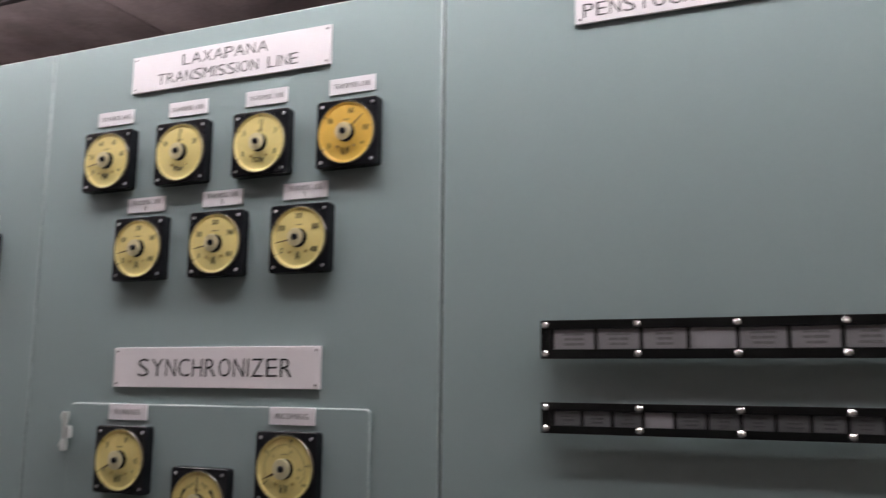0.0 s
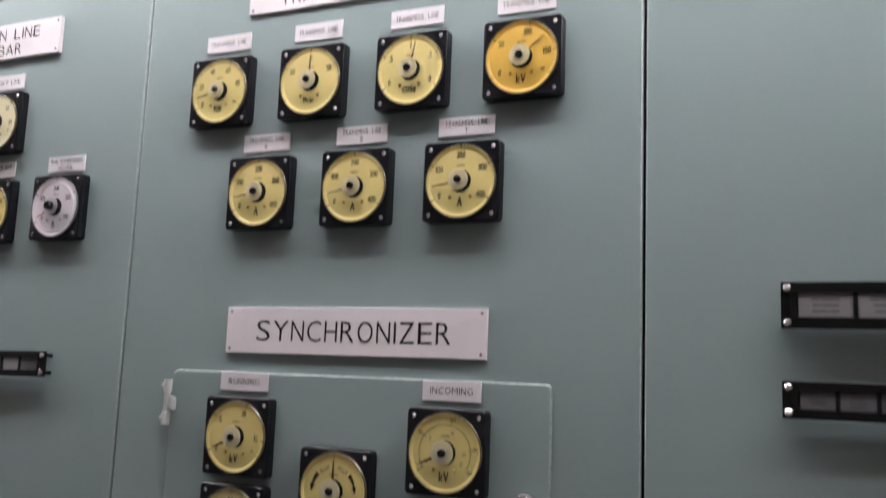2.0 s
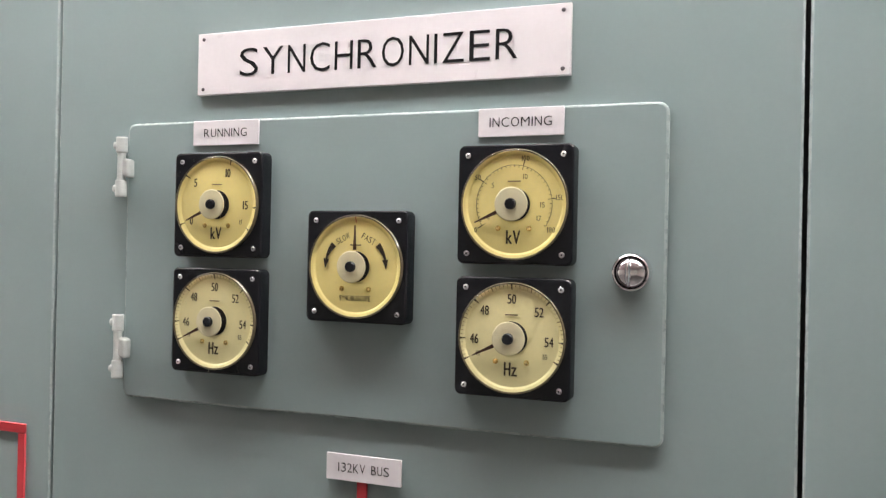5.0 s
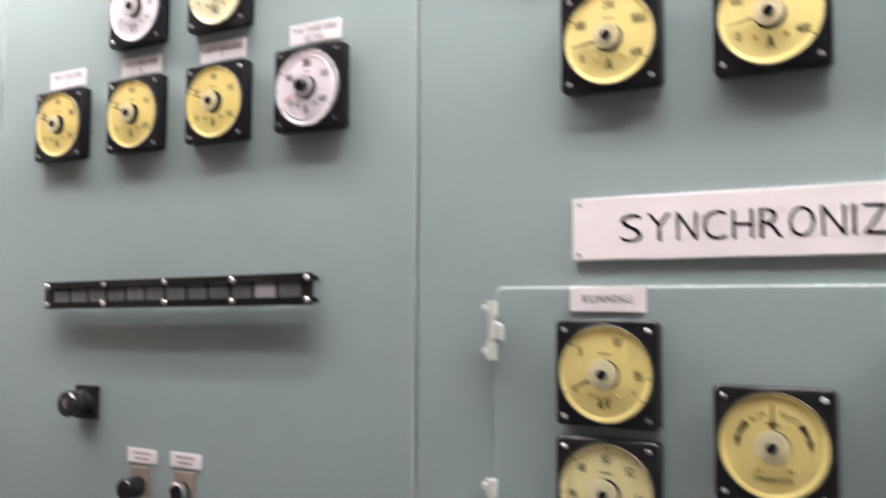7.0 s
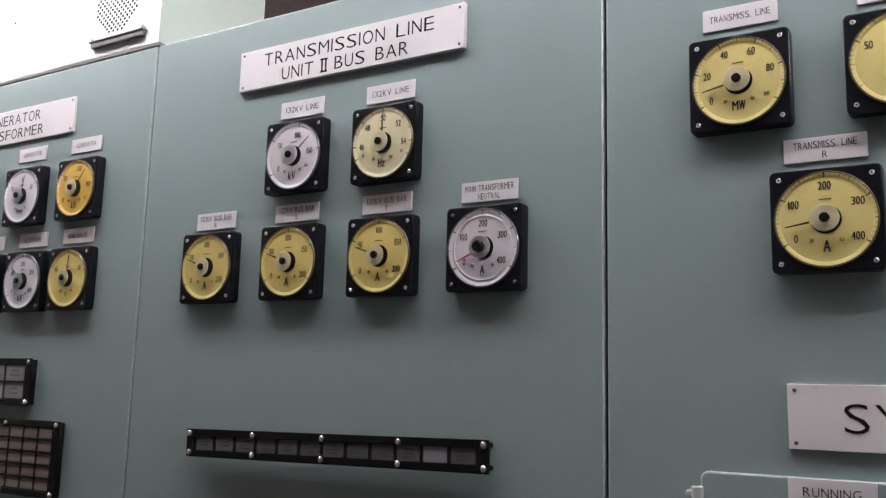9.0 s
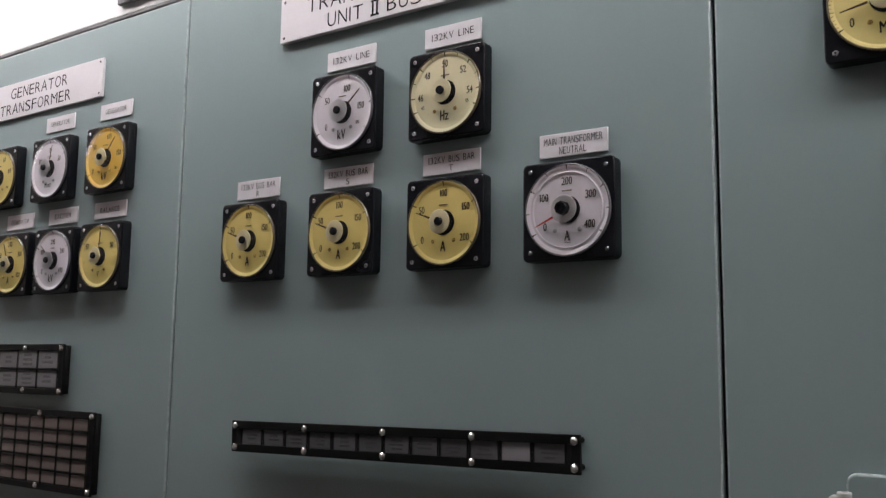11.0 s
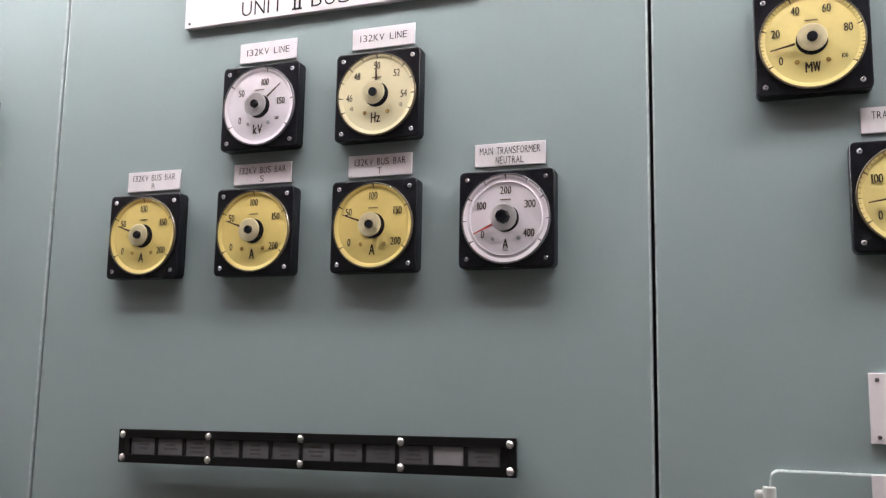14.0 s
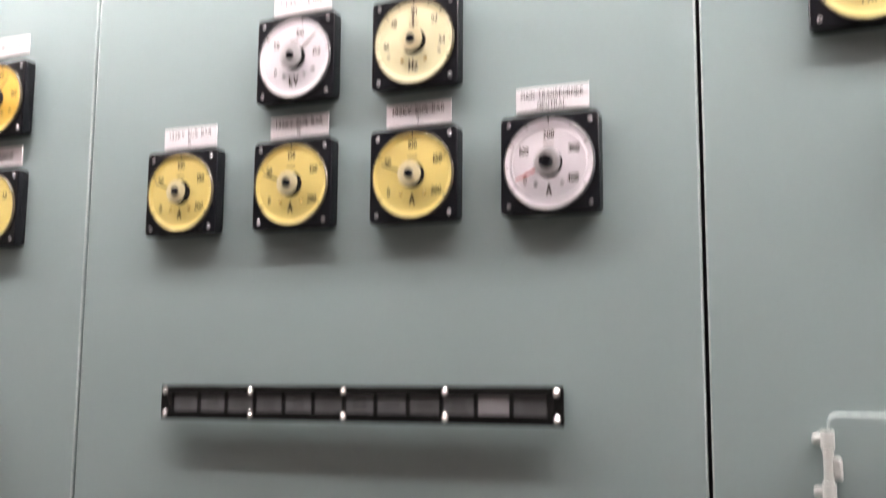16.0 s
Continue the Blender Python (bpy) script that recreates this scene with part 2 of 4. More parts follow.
def part(name, bm, mat, parent, label="", at=(0, 0, 0)):
    """One mesh object under a thing or part; bm is a bmesh, or a mesh shared by alike parts."""
    me = bm if isinstance(bm, bpy.types.Mesh) else finish(bm, name, mat)
    ob = new(name, me)
    ob.parent = parent
    ob.location = at
    return tagged(ob, label)


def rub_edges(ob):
    """Gives the rounded edges of a painted sheet paler enamel: a painted-in highlight."""
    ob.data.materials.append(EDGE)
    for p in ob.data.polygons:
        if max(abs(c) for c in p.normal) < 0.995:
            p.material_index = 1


def thing(name, x, y, z, label, category, group="", kind="", turn=0.0):
    ob = new(name)
    ob.empty_display_size = 0.03
    ob.matrix_world = pose(x, y, z, 0, turn, 0)
    return tagged(ob, label, category, group, kind)


# ---------------------------------------------------------------- lettering
WORDS = ["LAXAPANA", "TRANSMISSION LINE", "SYNCHRONIZER", "UNIT", "BUS BAR", "GENERATOR", "TRANSFORMER", "PENSTOCK", "TRANSMISS. LINE",
         "RUNNING", "INCOMING", "132KV BUS", "132KV LINE", "132KV BUS BAR", "MAIN TRANSFORMER", "NEUTRAL", "EXCITER", "BALANCE", "SLOW", "FAST", "SYNCHROSCOPE",
         "R", "S", "T", "A", "kV", "Hz", "MW", "Mvar", "COSφ", "V", "~"] + [str(n) for n in (0, 1, 5, 10, 15, 17, 20, 40, 45, 46, 48, 50, 52, 54, 55, 60, 80, 100, 150, 180, 200, 300, 400)] + [".5"]


def letter_meshes(chars):
    """Each character's outline, scaled to a unit cell, and its width to height."""
    made = {}
    for c in chars:
        cu = bpy.data.curves.new("lettering", "FONT")
        cu.body, cu.size, cu.resolution_u, cu.fill_mode = c, 1.0, 3, "BOTH"
        cu.offset = STROKE
        made[c] = new("lettering", cu)
    dg = bpy.context.evaluated_depsgraph_get()
    out = {}
    for c, ob in made.items():
        me = bpy.data.meshes.new_from_object(ob.evaluated_get(dg))
        co = np.empty(len(me.vertices) * 3)
        me.vertices.foreach_get("co", co)
        co = co.reshape(-1, 3)[:, :2]
        out[c] = (co, [tuple(p.vertices) for p in me.polygons], co.min(0), co.max(0))
        cu = ob.data
        bpy.data.objects.remove(ob)
        bpy.data.curves.remove(cu)
        bpy.data.meshes.remove(me)
    return out


STROKE = -0.013
LETTERS = letter_meshes(sorted(set("".join(WORDS)) - {" "}))
CAP = LETTERS["H"][3][1]
NARROW = {"S": 1.14, "Y": 1.22, "N": 1.03, "C": 1.13, "R": 1.05, "O": 1.18, "Z": 1.08, "E": 1.02, "I": 0.14, "A": 1.22, "X": 1.14, "P": 1.04, "T": 1.12, "M": 1.26, "W": 1.34,
          "L": 0.98, "F": 0.98, "K": 1.1, "V": 1.15, "1": 0.50, ".": 0.20, " ": 0.72, "J": 0.8, "r": 0.7, "k": 0.9, "~": 1.2, "z": 0.86, "G": 1.15}
KERN = {"AP": -0.1, "PA": -0.12, "AX": -0.08, "XA": -0.08, "LA": -0.1, "TR": 0.02, "RA": -0.05, "AN": -0.02, "BA": -0.04, "AR": 0.0}


def write(bm, word, cx, cz, height, y, width=None, squeeze=1.0, turn=0.0, space=0.32, bold=0.0):
    """Adds an engraved word in even cells, facing the room, centred at (cx, cz)."""
    cells = [NARROW.get(c, 1.0) for c in word]
    gaps = [space + KERN.get(word[k:k + 2], 0.0) for k in range(len(word))]
    total = sum(cells) + sum(gaps[:-1])
    unit = width / total if width else 0.62 * height * squeeze
    c, s = math.cos(turn), math.sin(turn)
    at = -total * unit / 2
    for ch, cell, gap in zip(word, cells, gaps):
        if ch != " ":
            co, faces, low, high = LETTERS[ch]
            wide = max(high[0] - low[0], 1e-4)
            span = cell * unit if cell > 0.55 else min(cell * unit, wide / CAP * height)
            for n, (da, db) in enumerate(((0, 0), (-1, -0.4), (1, 0.4), (-0.6, 0.6), (0.6, -0.6)) if bold else ((0, 0),)):
                vs = []
                for u, v in co:
                    px = at + (cell * unit - span) / 2 + (u - low[0]) / wide * span + da * bold * height
                    pz = (v / CAP - 0.5 + db * bold) * height
                    vs.append(bm.verts.new((cx + c * px - s * pz, y - n * 0.00002, cz + s * px + c * pz)))
                for f in faces:
                    try:
                        bm.faces.new([vs[k] for k in f])
                    except ValueError:
                        pass
        at += (cell + gap) * unit


def flat(bm, name, mat):
    """A mesh of print that keeps its own facing."""
    me = bpy.data.meshes.new(name)
    bm.to_mesh(me)
    bm.free()
    me.materials.append(mat)
    return me


# ---------------------------------------------------------------- room
def slab(name, x0, x1, y0, y1, z0, z1, mat, label, category):
    bm = bmesh.new()
    box(bm, x0, x1, y0, y1, z0, z1)
    ob = new(name, finish(bm, name, mat, smooth=False))
    return tagged(ob, label, category, kind="structure")


X0, X1, Y0, Y1 = -5.5, 4.0, -6.2, 1.30
slab("floor", X0, X1, Y0, Y1, -0.1, 0.0, FLOOR, "grey vinyl control room floor", "floor")
slab("wall_north", X0 - 0.15, X1 + 0.15, Y1, Y1 + 0.15, -0.1, CEILING + 0.1, BROWN_WALL, "brown mottled plaster wall behind the panels", "wall")
slab("wall_south", X0 - 0.15, X1 + 0.15, Y0 - 0.15, Y0, -0.1, CEILING + 0.1, WALL, "plain cream painted wall", "wall")
slab("wall_west", X0 - 0.15, X0, Y0, Y1, -0.1, CEILING + 0.1, WALL, "plain cream painted wall", "wall")
slab("wall_east", X1, X1 + 0.15, Y0, Y1, -0.1, CEILING + 0.1, WALL, "plain cream painted wall", "wall")

bm = bmesh.new()
PITCH_X, PITCH_Y = 1.2, 1.2
nx0, ny0 = -1.25, 0.85
for i in range(-4, 5):
    for j in range(-6, 3):
        xa, xb = max(X0, nx0 + i * PITCH_X), min(X1, nx0 + (i + 1) * PITCH_X)
        ya, yb = max(Y0, ny0 + j * PITCH_Y), min(Y1, ny0 + (j + 1) * PITCH_Y)
        if xb - xa > 0.02 and yb - ya > 0.02:
            box(bm, xa + 0.004, xb - 0.004, ya + 0.004, yb - 0.004, CEILING, CEILING + 0.03, 0.003, 1)
box(bm, X0, X1, Y0, Y1, CEILING + 0.02, CEILING + 0.1)
ceiling = new("ceiling", finish(bm, "ceiling", CEILING_MAT))
tagged(ceiling, "tan painted ceiling boards with thin joints", "ceiling", kind="structure")

# a low soffit behind the panels, in boards with open joints, and its dark front board
SOFFIT_Z, SOFFIT_Y = 2.84, 0.662
JOINTS = [X0, -4.666, -3.466, -2.266, -1.066, 0.134, 1.334, 2.534, X1]
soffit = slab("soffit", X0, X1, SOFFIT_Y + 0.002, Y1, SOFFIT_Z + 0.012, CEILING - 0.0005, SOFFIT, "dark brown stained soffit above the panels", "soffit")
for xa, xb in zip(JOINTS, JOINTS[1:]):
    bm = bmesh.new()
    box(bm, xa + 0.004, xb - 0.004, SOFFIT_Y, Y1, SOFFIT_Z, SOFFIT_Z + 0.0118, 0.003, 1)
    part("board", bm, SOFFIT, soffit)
slab("fascia", X0, X1, SOFFIT_Y - 0.02, SOFFIT_Y - 0.0005, SOFFIT_Z, CEILING - 0.0005, FASCIA, "very dark front board of the soffit", "fascia")


def lamp(x, y, z):
    t = thing("ceiling_light", x, y, z, "white hanging fluorescent light with two bare tubes", "ceiling light", "ceiling lights")
    bm = bmesh.new()
    box(bm, -1.2, 1.2, -0.035, 0.035, 0.045, 0.095, 0.006, 2)
    part("housing", bm, HOUSING, t)
    for k in (-0.9, 0.9):
        bm = bmesh.new()
        box(bm, k - 0.006, k + 0.006, -0.006, 0.006, 0.0955, CEILING - z - 0.0005)
        part("hanger", bm, HOUSING, t)
    for s in (-1, 1):
        bm = bmesh.new()
        r = bmesh.ops.create_cone(bm, cap_ends=True, segments=12, radius1=0.0185, radius2=0.0185, depth=2.32, matrix=pose(0, s * 0.055, 0.0, 0, 90, 0))
        part("tube", bm, TUBE, t, "lit fluorescent tube")
        for e in (-1.185, 1.185):
            bm = bmesh.new()
            box(bm, e - 0.012, e + 0.012, s * 0.055 - 0.015, s * 0.055 + 0.015, -0.022, 0.0450, 0.003, 1)
            part("tube_holder", bm, HOUSING, t)


for lx, ly, lz in LAMP_ROWS:
    lamp(lx, ly, lz)


# ---------------------------------------------------------------- control panels
TOP = 2.300
GAP = 0.0040


def control_panel(x0, x1, label):
    t = thing("control_panel", (x0 + x1) / 2, 0, 0, label, "control panel", "row of control panels")
    w = (x1 - x0) / 2
    bm = bmesh.new()
    box(bm, -w + GAP / 2, w - GAP / 2, 0.0, 0.62, 0.08, TOP, 0.0024, 3)
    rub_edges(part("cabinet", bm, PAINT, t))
    bm = bmesh.new()
    box(bm, -w + GAP / 2, w - GAP / 2, 0.03, 0.60, 0.0, 0.0795)
    part("plinth", bm, MATT_BLACK, t, "black steel plinth")
    bm = bmesh.new()
    box(bm, w - GAP / 2, w + GAP / 2, 0.008, 0.60, 0.08, TOP - 0.02)
    part("joint_strip", bm, MATT_BLACK, t, "dark joint between panels")
    return t


PANELS = {}
for key, a, b, what in (("gen", -2.0, -1.2, "generator meters and lamp windows"), ("bus", -1.2, -0.4, "bus bar meters and lamp windows"),
                        ("line", -0.4, 0.4, "line meters and a hinged synchronizer door"), ("pen", 0.4, 1.2, "two lamp window strips")):
    PANELS[key] = control_panel(a, b, "grey-green steel control panel with " + what)

# hinged door of the synchronizer panel
DOOR_Y = -0.006
panel = PANELS["line"]
bm = bmesh.new()
box(bm, -0.2935, 0.2905, DOOR_Y, -0.0005, 1.3545, 1.6546, 0.0095, 5, front_corner)
front = [e for e in bm.edges if all(abs(v.co.y - DOOR_Y) < 1e-6 for v in e.verts) and len(e.link_faces) == 2 and e.calc_face_angle(0) > 0.5]
bmesh.ops.bevel(bm, geom=front, offset=0.0024, segments=3, profile=0.5, affect="EDGES")
door = part("door", bm, PAINT, panel, "closed hinged steel door with rounded corners")
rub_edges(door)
HINGE = material("painted_hinge", (0.46, 0.49, 0.47), rough=0.32, spot=0.12, spot_scale=80)
HINGE_X, HINGE_Y = -0.2938, -0.0145
for z0, z1 in ((1.574, 1.639), (1.3757, 1.4450)):
    # a cast hinge: two stout end barrels held by short arms, a slimmer pin barrel between them with its ear on the door
    high = z1 - z0
    for name, f0, f1, r in (("hinge", 0.284, 0.736, 0.0047), ("end_barrel", 0.74, 1.0, 0.0062), ("end_barrel", 0.0, 0.28, 0.0062)):
        a, b = z0 + f0 * high, z0 + f1 * high
        bm = bmesh.new()
        if name == "hinge":
            lathe(bm, [(0.0, -0.5), (1.0, -0.5), (0.94, -0.3), (0.94, 0.3), (1.0, 0.5), (0.0, 0.5)], 20)
        else:
            lathe(bm, [(0.0, -0.46), (0.5, -0.46), (0.52, -0.5), (0.9, -0.5), (1.0, -0.44), (0.97, 0.0), (1.0, 0.44), (0.9, 0.5), (0.52, 0.5), (0.5, 0.46), (0.0, 0.46)], 20)
        for v in bm.verts:
            v.co = Vector((HINGE_X + v.co.x * r, HINGE_Y + v.co.z * r, (a + b) / 2 + v.co.y * (b - a)))
        if name == "hinge":
            part("hinge", bm, HINGE, door, "pale painted cast hinge")
            continue
        part("end_barrel", bm, HINGE, door)
        # arm from the barrel back to the panel, with a rounded outer end
        bm = bmesh.new()
        mid = (a + b) / 2
        box(bm, HINGE_X - 0.0136, HINGE_X - 0.0030, -0.0150, -0.0004, mid - 0.0042, mid + 0.0042, 0.0032, 4)
        part("hinge_arm", bm, HINGE, door)
    bm = bmesh.new()
    box(bm, HINGE_X + 0.0020, HINGE_X + 0.0120, HINGE_Y - 0.0032, DOOR_Y - 0.0003, z0 + 0.35 * high, z0 + 0.66 * high, 0.0030, 4)
    for v in bm.verts:
        # the ear leans down towards its outer end
        v.co.z -= 0.22 * (v.co.x - HINGE_X)
    part("hinge_ear", bm, HINGE, door)
bm = bmesh.new()
lathe(bm, [(0.0140, -0.0120), (0.0143, -0.0148), (0.0150, -0.0156), (0.0158, -0.0150), (0.0164, -0.0125), (0.0166, -0.0100), (0.0172, -0.0080), (0.0174, DOOR_Y + 0.0004)], 48)
latch = part("latch", bm, CHROME, door, "round chrome latch", at=(0.2615, 0, 1.506))
bm = bmesh.new()
lathe(bm, [(0.0, -0.0205)] + [(0.0134 * math.sin(radians(k * 9)), -0.0120 - 0.0085 * math.cos(radians(k * 9))) for k in range(1, 11)] + [(0.0137, -0.0100)], 40)
part("barrel", bm, CHROME, latch)
bm = bmesh.new()
r = bmesh.ops.create_uvsphere(bm, u_segments=20, v_segments=16, radius=1.0)
for v in r["verts"]:
    v.co = Vector((-0.0012 + v.co.x * 0.0034 * (1 - 0.45 * v.co.z ** 2), -0.0172 + v.co.y * 0.0085, v.co.z * 0.0133))
part("thumb_turn", bm, CHROME, latch)
bm = bmesh.new()
lathe(bm, [(0.0, -0.0002), (0.0145, -0.0002)], 32)
part("latch_gap", bm, MATT_BLACK, latch, "dark gap round the barrel", at=(0, -0.0105, 0))


# ---------------------------------------------------------------- name plates and tags
def screw_mesh(r, mat, deep=0.0012, name="screw", recess=None):
    """A domed head; with a recess material, a dark driver socket in its middle."""
    bm = bmesh.new()
    if recess:
        lathe(bm, [(0.0, -deep * 0.55), (r * 0.26, -deep * 0.58), (r * 0.34, -deep), (r * 0.62, -deep * 0.90), (r * 0.9, -deep * 0.50), (r, 0.0)], 16)
    else:
        lathe(bm, [(0.0, -deep), (r * 0.55, -deep * 0.88), (r * 0.9, -deep * 0.45), (r, 0.0)], 14)
    me = finish(bm, name, mat)
    if recess:
        me.materials.append(recess)
        for p in me.polygons:
            if (p.center.x ** 2 + p.center.z ** 2) ** 0.5 < r * 0.32:
                p.material_index = 1
    return me


PLATE_SCREW = screw_mesh(0.0021, material("dark_plate_rivet", (0.10, 0.09, 0.10), rough=0.4, metal=0.6))


def name_plate(x0, x1, z0, z1, lines, what, y=0.0, thick=0.0050):
    cx, cz, w, h = (x0 + x1) / 2, (z0 + z1) / 2, (x1 - x0) / 2, (z1 - z0) / 2
    t = thing("name_plate", cx, y + 0.0002, cz, "white engraved name plate reading " + what, "name plate", "name plates")
    bm = bmesh.new()
    box(bm, -w, w, -thick, 0.0, -h, h, 0.0007, 2)
    part("plate", bm, PLATE, t)
    bm = bmesh.new()
    for word, dx, dz, hh, ww in lines:
        if word == "II":
            for s in (-1, 1):
                bar(bm, dx + s * ww * 0.26, dz - hh / 2, dx + s * ww * 0.26, dz + hh / 2, 0.0028, 0.0028, -thick - 0.0001, 0.0002)
                bar(bm, dx - ww / 2, dz + s * hh / 2, dx + ww / 2, dz + s * hh / 2, 0.0026, 0.0026, -thick - 0.0003, 0.0002)
        else:
            write(bm, word, dx, dz, hh, -thick - 0.0003, ww, space=0.30, bold=0.0095)
    part("lettering", flat(bm, "lettering", INK), INK, t, "black engraved letters")
    for sx in (-1, 1):
        for sz in (-1, 1):
            part("screw", PLATE_SCREW, None, t, at=(sx * (w - 0.0072), -thick + 0.0001, sz * (h - 0.0062)))


name_plate(-0.2035, 0.2040, 2.1962, 2.2630, [("LAXAPANA", -0.005, 0.0150, 0.0200, 0.176), ("TRANSMISSION LINE", -0.002, -0.0148, 0.0195, 0.288)], "LAXAPANA TRANSMISSION LINE")
name_plate(-0.2027, 0.2027, 1.6820, 1.7475, [("SYNCHRONIZER", 0.0015, -0.0008, 0.0287, 0.302)], "SYNCHRONIZER")
name_plate(-0.9970, -0.5935, 2.1830, 2.2470, [("TRANSMISSION LINE", 0.0012, 0.0118, 0.0200, 0.306), ("UNIT", -0.0848, -0.0162, 0.0195, 0.060), ("II", -0.0347, -0.0162, 0.0190, 0.0135), ("BUS BAR", 0.0492, -0.0162, 0.0195, 0.128)], "TRANSMISSION LINE UNIT II BUS BAR", thick=0.0080)
name_plate(-1.8080, -1.4040, 2.1755, 2.2415, [("GENERATOR", 0.018, 0.0128, 0.0195, 0.172), ("TRANSFORMER", 0.008, -0.0158, 0.0195, 0.215)], "GENERATOR TRANSFORMER")
name_plate(0.6050, 1.0080, 2.1970, 2.2620, [("PENSTOCK", -0.112, -0.0140, 0.0205, 0.155)], "PENSTOCK")


def tag(x, z, lines, y=0.0, ink=None, w=0.0408, h=0.0131, what=""):
    t = thing("label_tag", x, y + 0.0002, z, "small white plastic label reading " + what, "label", "meter labels")
    bm = bmesh.new()
    box(bm, -w, w, -0.0022, 0.0, -h, h, 0.0004, 1)
    part("plate", bm, TAG, t)
    bm = bmesh.new()
    for word, dx, dz, hh, ww in lines:
        write(bm, word, dx, dz, hh, -0.0025, ww, bold=0.013)
    if lines:
        part("lettering", flat(bm, "lettering", ink or INK), None, t, "thin dark letters")
    return t


GREY_LETTER = material("grey_engraved_fill", (0.024, 0.021, 0.022), rough=0.7, spec=0.1)
for x in (-0.2395, -0.0785, 0.0825, 0.2435):
    tag(x, 2.1566, [("TRANSMISS. LINE", 0, 0, 0.0078, 0.066)], ink=GREY_LETTER, what="TRANSMISS. LINE above a meter")
for x, ph in ((-0.1570, "R"), (0.0035, "S"), (0.1635, "T")):
    tag(x, 1.9928, [("TRANSMISS. LINE", 0, 0.0046, 0.0078, 0.062), (ph, 0, -0.0064, 0.0076, None)], ink=GREY_LETTER, what="TRANSMISS. LINE " + ph)
tag(-0.1637, 1.6410, [("RUNNING", 0, 0, 0.0086, 0.053)], y=DOOR_Y, what="RUNNING on the hinged door")
tag(0.1579, 1.6410, [("INCOMING", 0, 0, 0.0086, 0.059)], y=DOOR_Y, what="INCOMING on the hinged door")
tag(0.0040, 1.3060, [("132KV BUS", 0, 0, 0.0088, 0.056)], y=-0.0034, what="132KV BUS over a red mimic line")
for x in (-0.8725, -0.7135):
    tag(x, 2.1412, [("132KV LINE", 0, 0, 0.0086, 0.062)], ink=GREY_LETTER, what="132KV LINE above a meter")
for x, ph in ((-1.0347, "R"), (-0.8725, "S"), (-0.7135, "T")):
    tag(x, 1.9827, [("132KV BUS BAR", 0, 0.0044, 0.0080, 0.066), (ph, 0, -0.0066, 0.0076, None)], ink=GREY_LETTER, what="132KV BUS BAR " + ph)
tag(-0.5547, 1.9850, [("MAIN TRANSFORMER", 0, 0.0044, 0.0082, 0.070), ("NEUTRAL", 0, -0.0066, 0.0080, 0.032)], what="MAIN TRANSFORMER NEUTRAL")
for x in (-1.5185, -1.3655):
    tag(x, 2.1464, [("GENERATOR", 0, 0, 0.0080, 0.054)], ink=GREY_LETTER, what="GENERATOR above a meter")
tag(-1.3655, 1.9827, [("BALANCE", 0, 0, 0.0080, 0.050)], ink=GREY_LETTER, what="BALANCE")
tag(-1.4922, 1.9827, [("EXCITER", 0, 0, 0.0080, 0.046)], ink=GREY_LETTER, what="EXCITER")
tag(-1.6188, 1.9827, [("GENERATOR", 0, 0, 0.0080, 0.054)], ink=GREY_LETTER, what="GENERATOR above a meter")


# ---------------------------------------------------------------- meters
HALF, DEEP, FACE_R = 0.0542, 0.0165, 0.0490
bm = bmesh.new()
box(bm, -HALF, HALF, -DEEP, 0.0, -HALF, HALF, 0.006, 4, front_corner)
front = [e for e in bm.edges if all(abs(v.co.y + DEEP) < 1e-6 for v in e.verts) and len(e.link_faces) == 2 and e.calc_face_angle(0) > 0.5]
bmesh.ops.bevel(bm, geom=front, offset=0.0022, segments=3, profile=0.5, affect="EDGES")
CASE = finish(bm, "case", BLACK)


def dial_mesh(mat):
    bm = bmesh.new()
    lathe(bm, [(0.0, -DEEP - 0.0006), (0.0440, -DEEP - 0.0006), (0.0446, -DEEP - 0.0009), (0.0453, -DEEP - 0.0016), (0.0462, -DEEP - 0.0021), (0.0486, -DEEP - 0.0025), (FACE_R + 0.0004, -DEEP + 0.0002)], 72)
    return finish(bm, "dial", mat)


DIALS = {m.name: dial_mesh(m) for m in (YELLOW, STRAW, CREAM, IVORY, AMBER, WHITE)}


def rim_mesh(mat):
    bm = bmesh.new()
    lathe(bm, [(FACE_R + 0.0013, -DEEP + 0.0002), (FACE_R + 0.0012, -DEEP - 0.0022), (FACE_R + 0.0006, -DEEP - 0.0030), (FACE_R - 0.0003, -DEEP - 0.0028), (FACE_R - 0.0002, -DEEP - 0.0020)], 64)
    return finish(bm, "rim", mat)


bm = bmesh.new()
lathe(bm, [(FACE_R - 0.0003, -DEEP - 0.0027), (FACE_R - 0.0007, -DEEP - 0.0025), (FACE_R - 0.0004, -DEEP - 0.0021)], 64)
GROOVE = finish(bm, "groove", material("dark_amber_groove", (0.10, 0.075, 0.03), rough=0.4))
bm = bmesh.new()
lathe(bm, [(0.0418, -DEEP - 0.0005), (0.0416, -DEEP - 0.0012), (0.0408, -DEEP - 0.0020), (0.0402, -DEEP - 0.0012), (0.0401, -DEEP - 0.0005)], 56)
SCALE_RING = finish(bm, "scale_ring", WHITE)
RIMS = {True: rim_mesh(RIM_GREY), False: rim_mesh(RIM)}
bm = bmesh.new()
profile = [(0.0, -DEEP - 0.0122), (0.0060, -DEEP - 0.0122)] + [(FACE_R * k / 10, -DEEP - 0.0046 - 0.0076 * (1 - ((k / 10) ** 2 - 0.0225) / 0.9775)) for k in range(2, 10)] + [(FACE_R - 0.0012, -DEEP - 0.0056), (FACE_R + 0.0002, -DEEP - 0.0046), (FACE_R + 0.0006, -DEEP - 0.0028)]
lathe(bm, profile, 56)
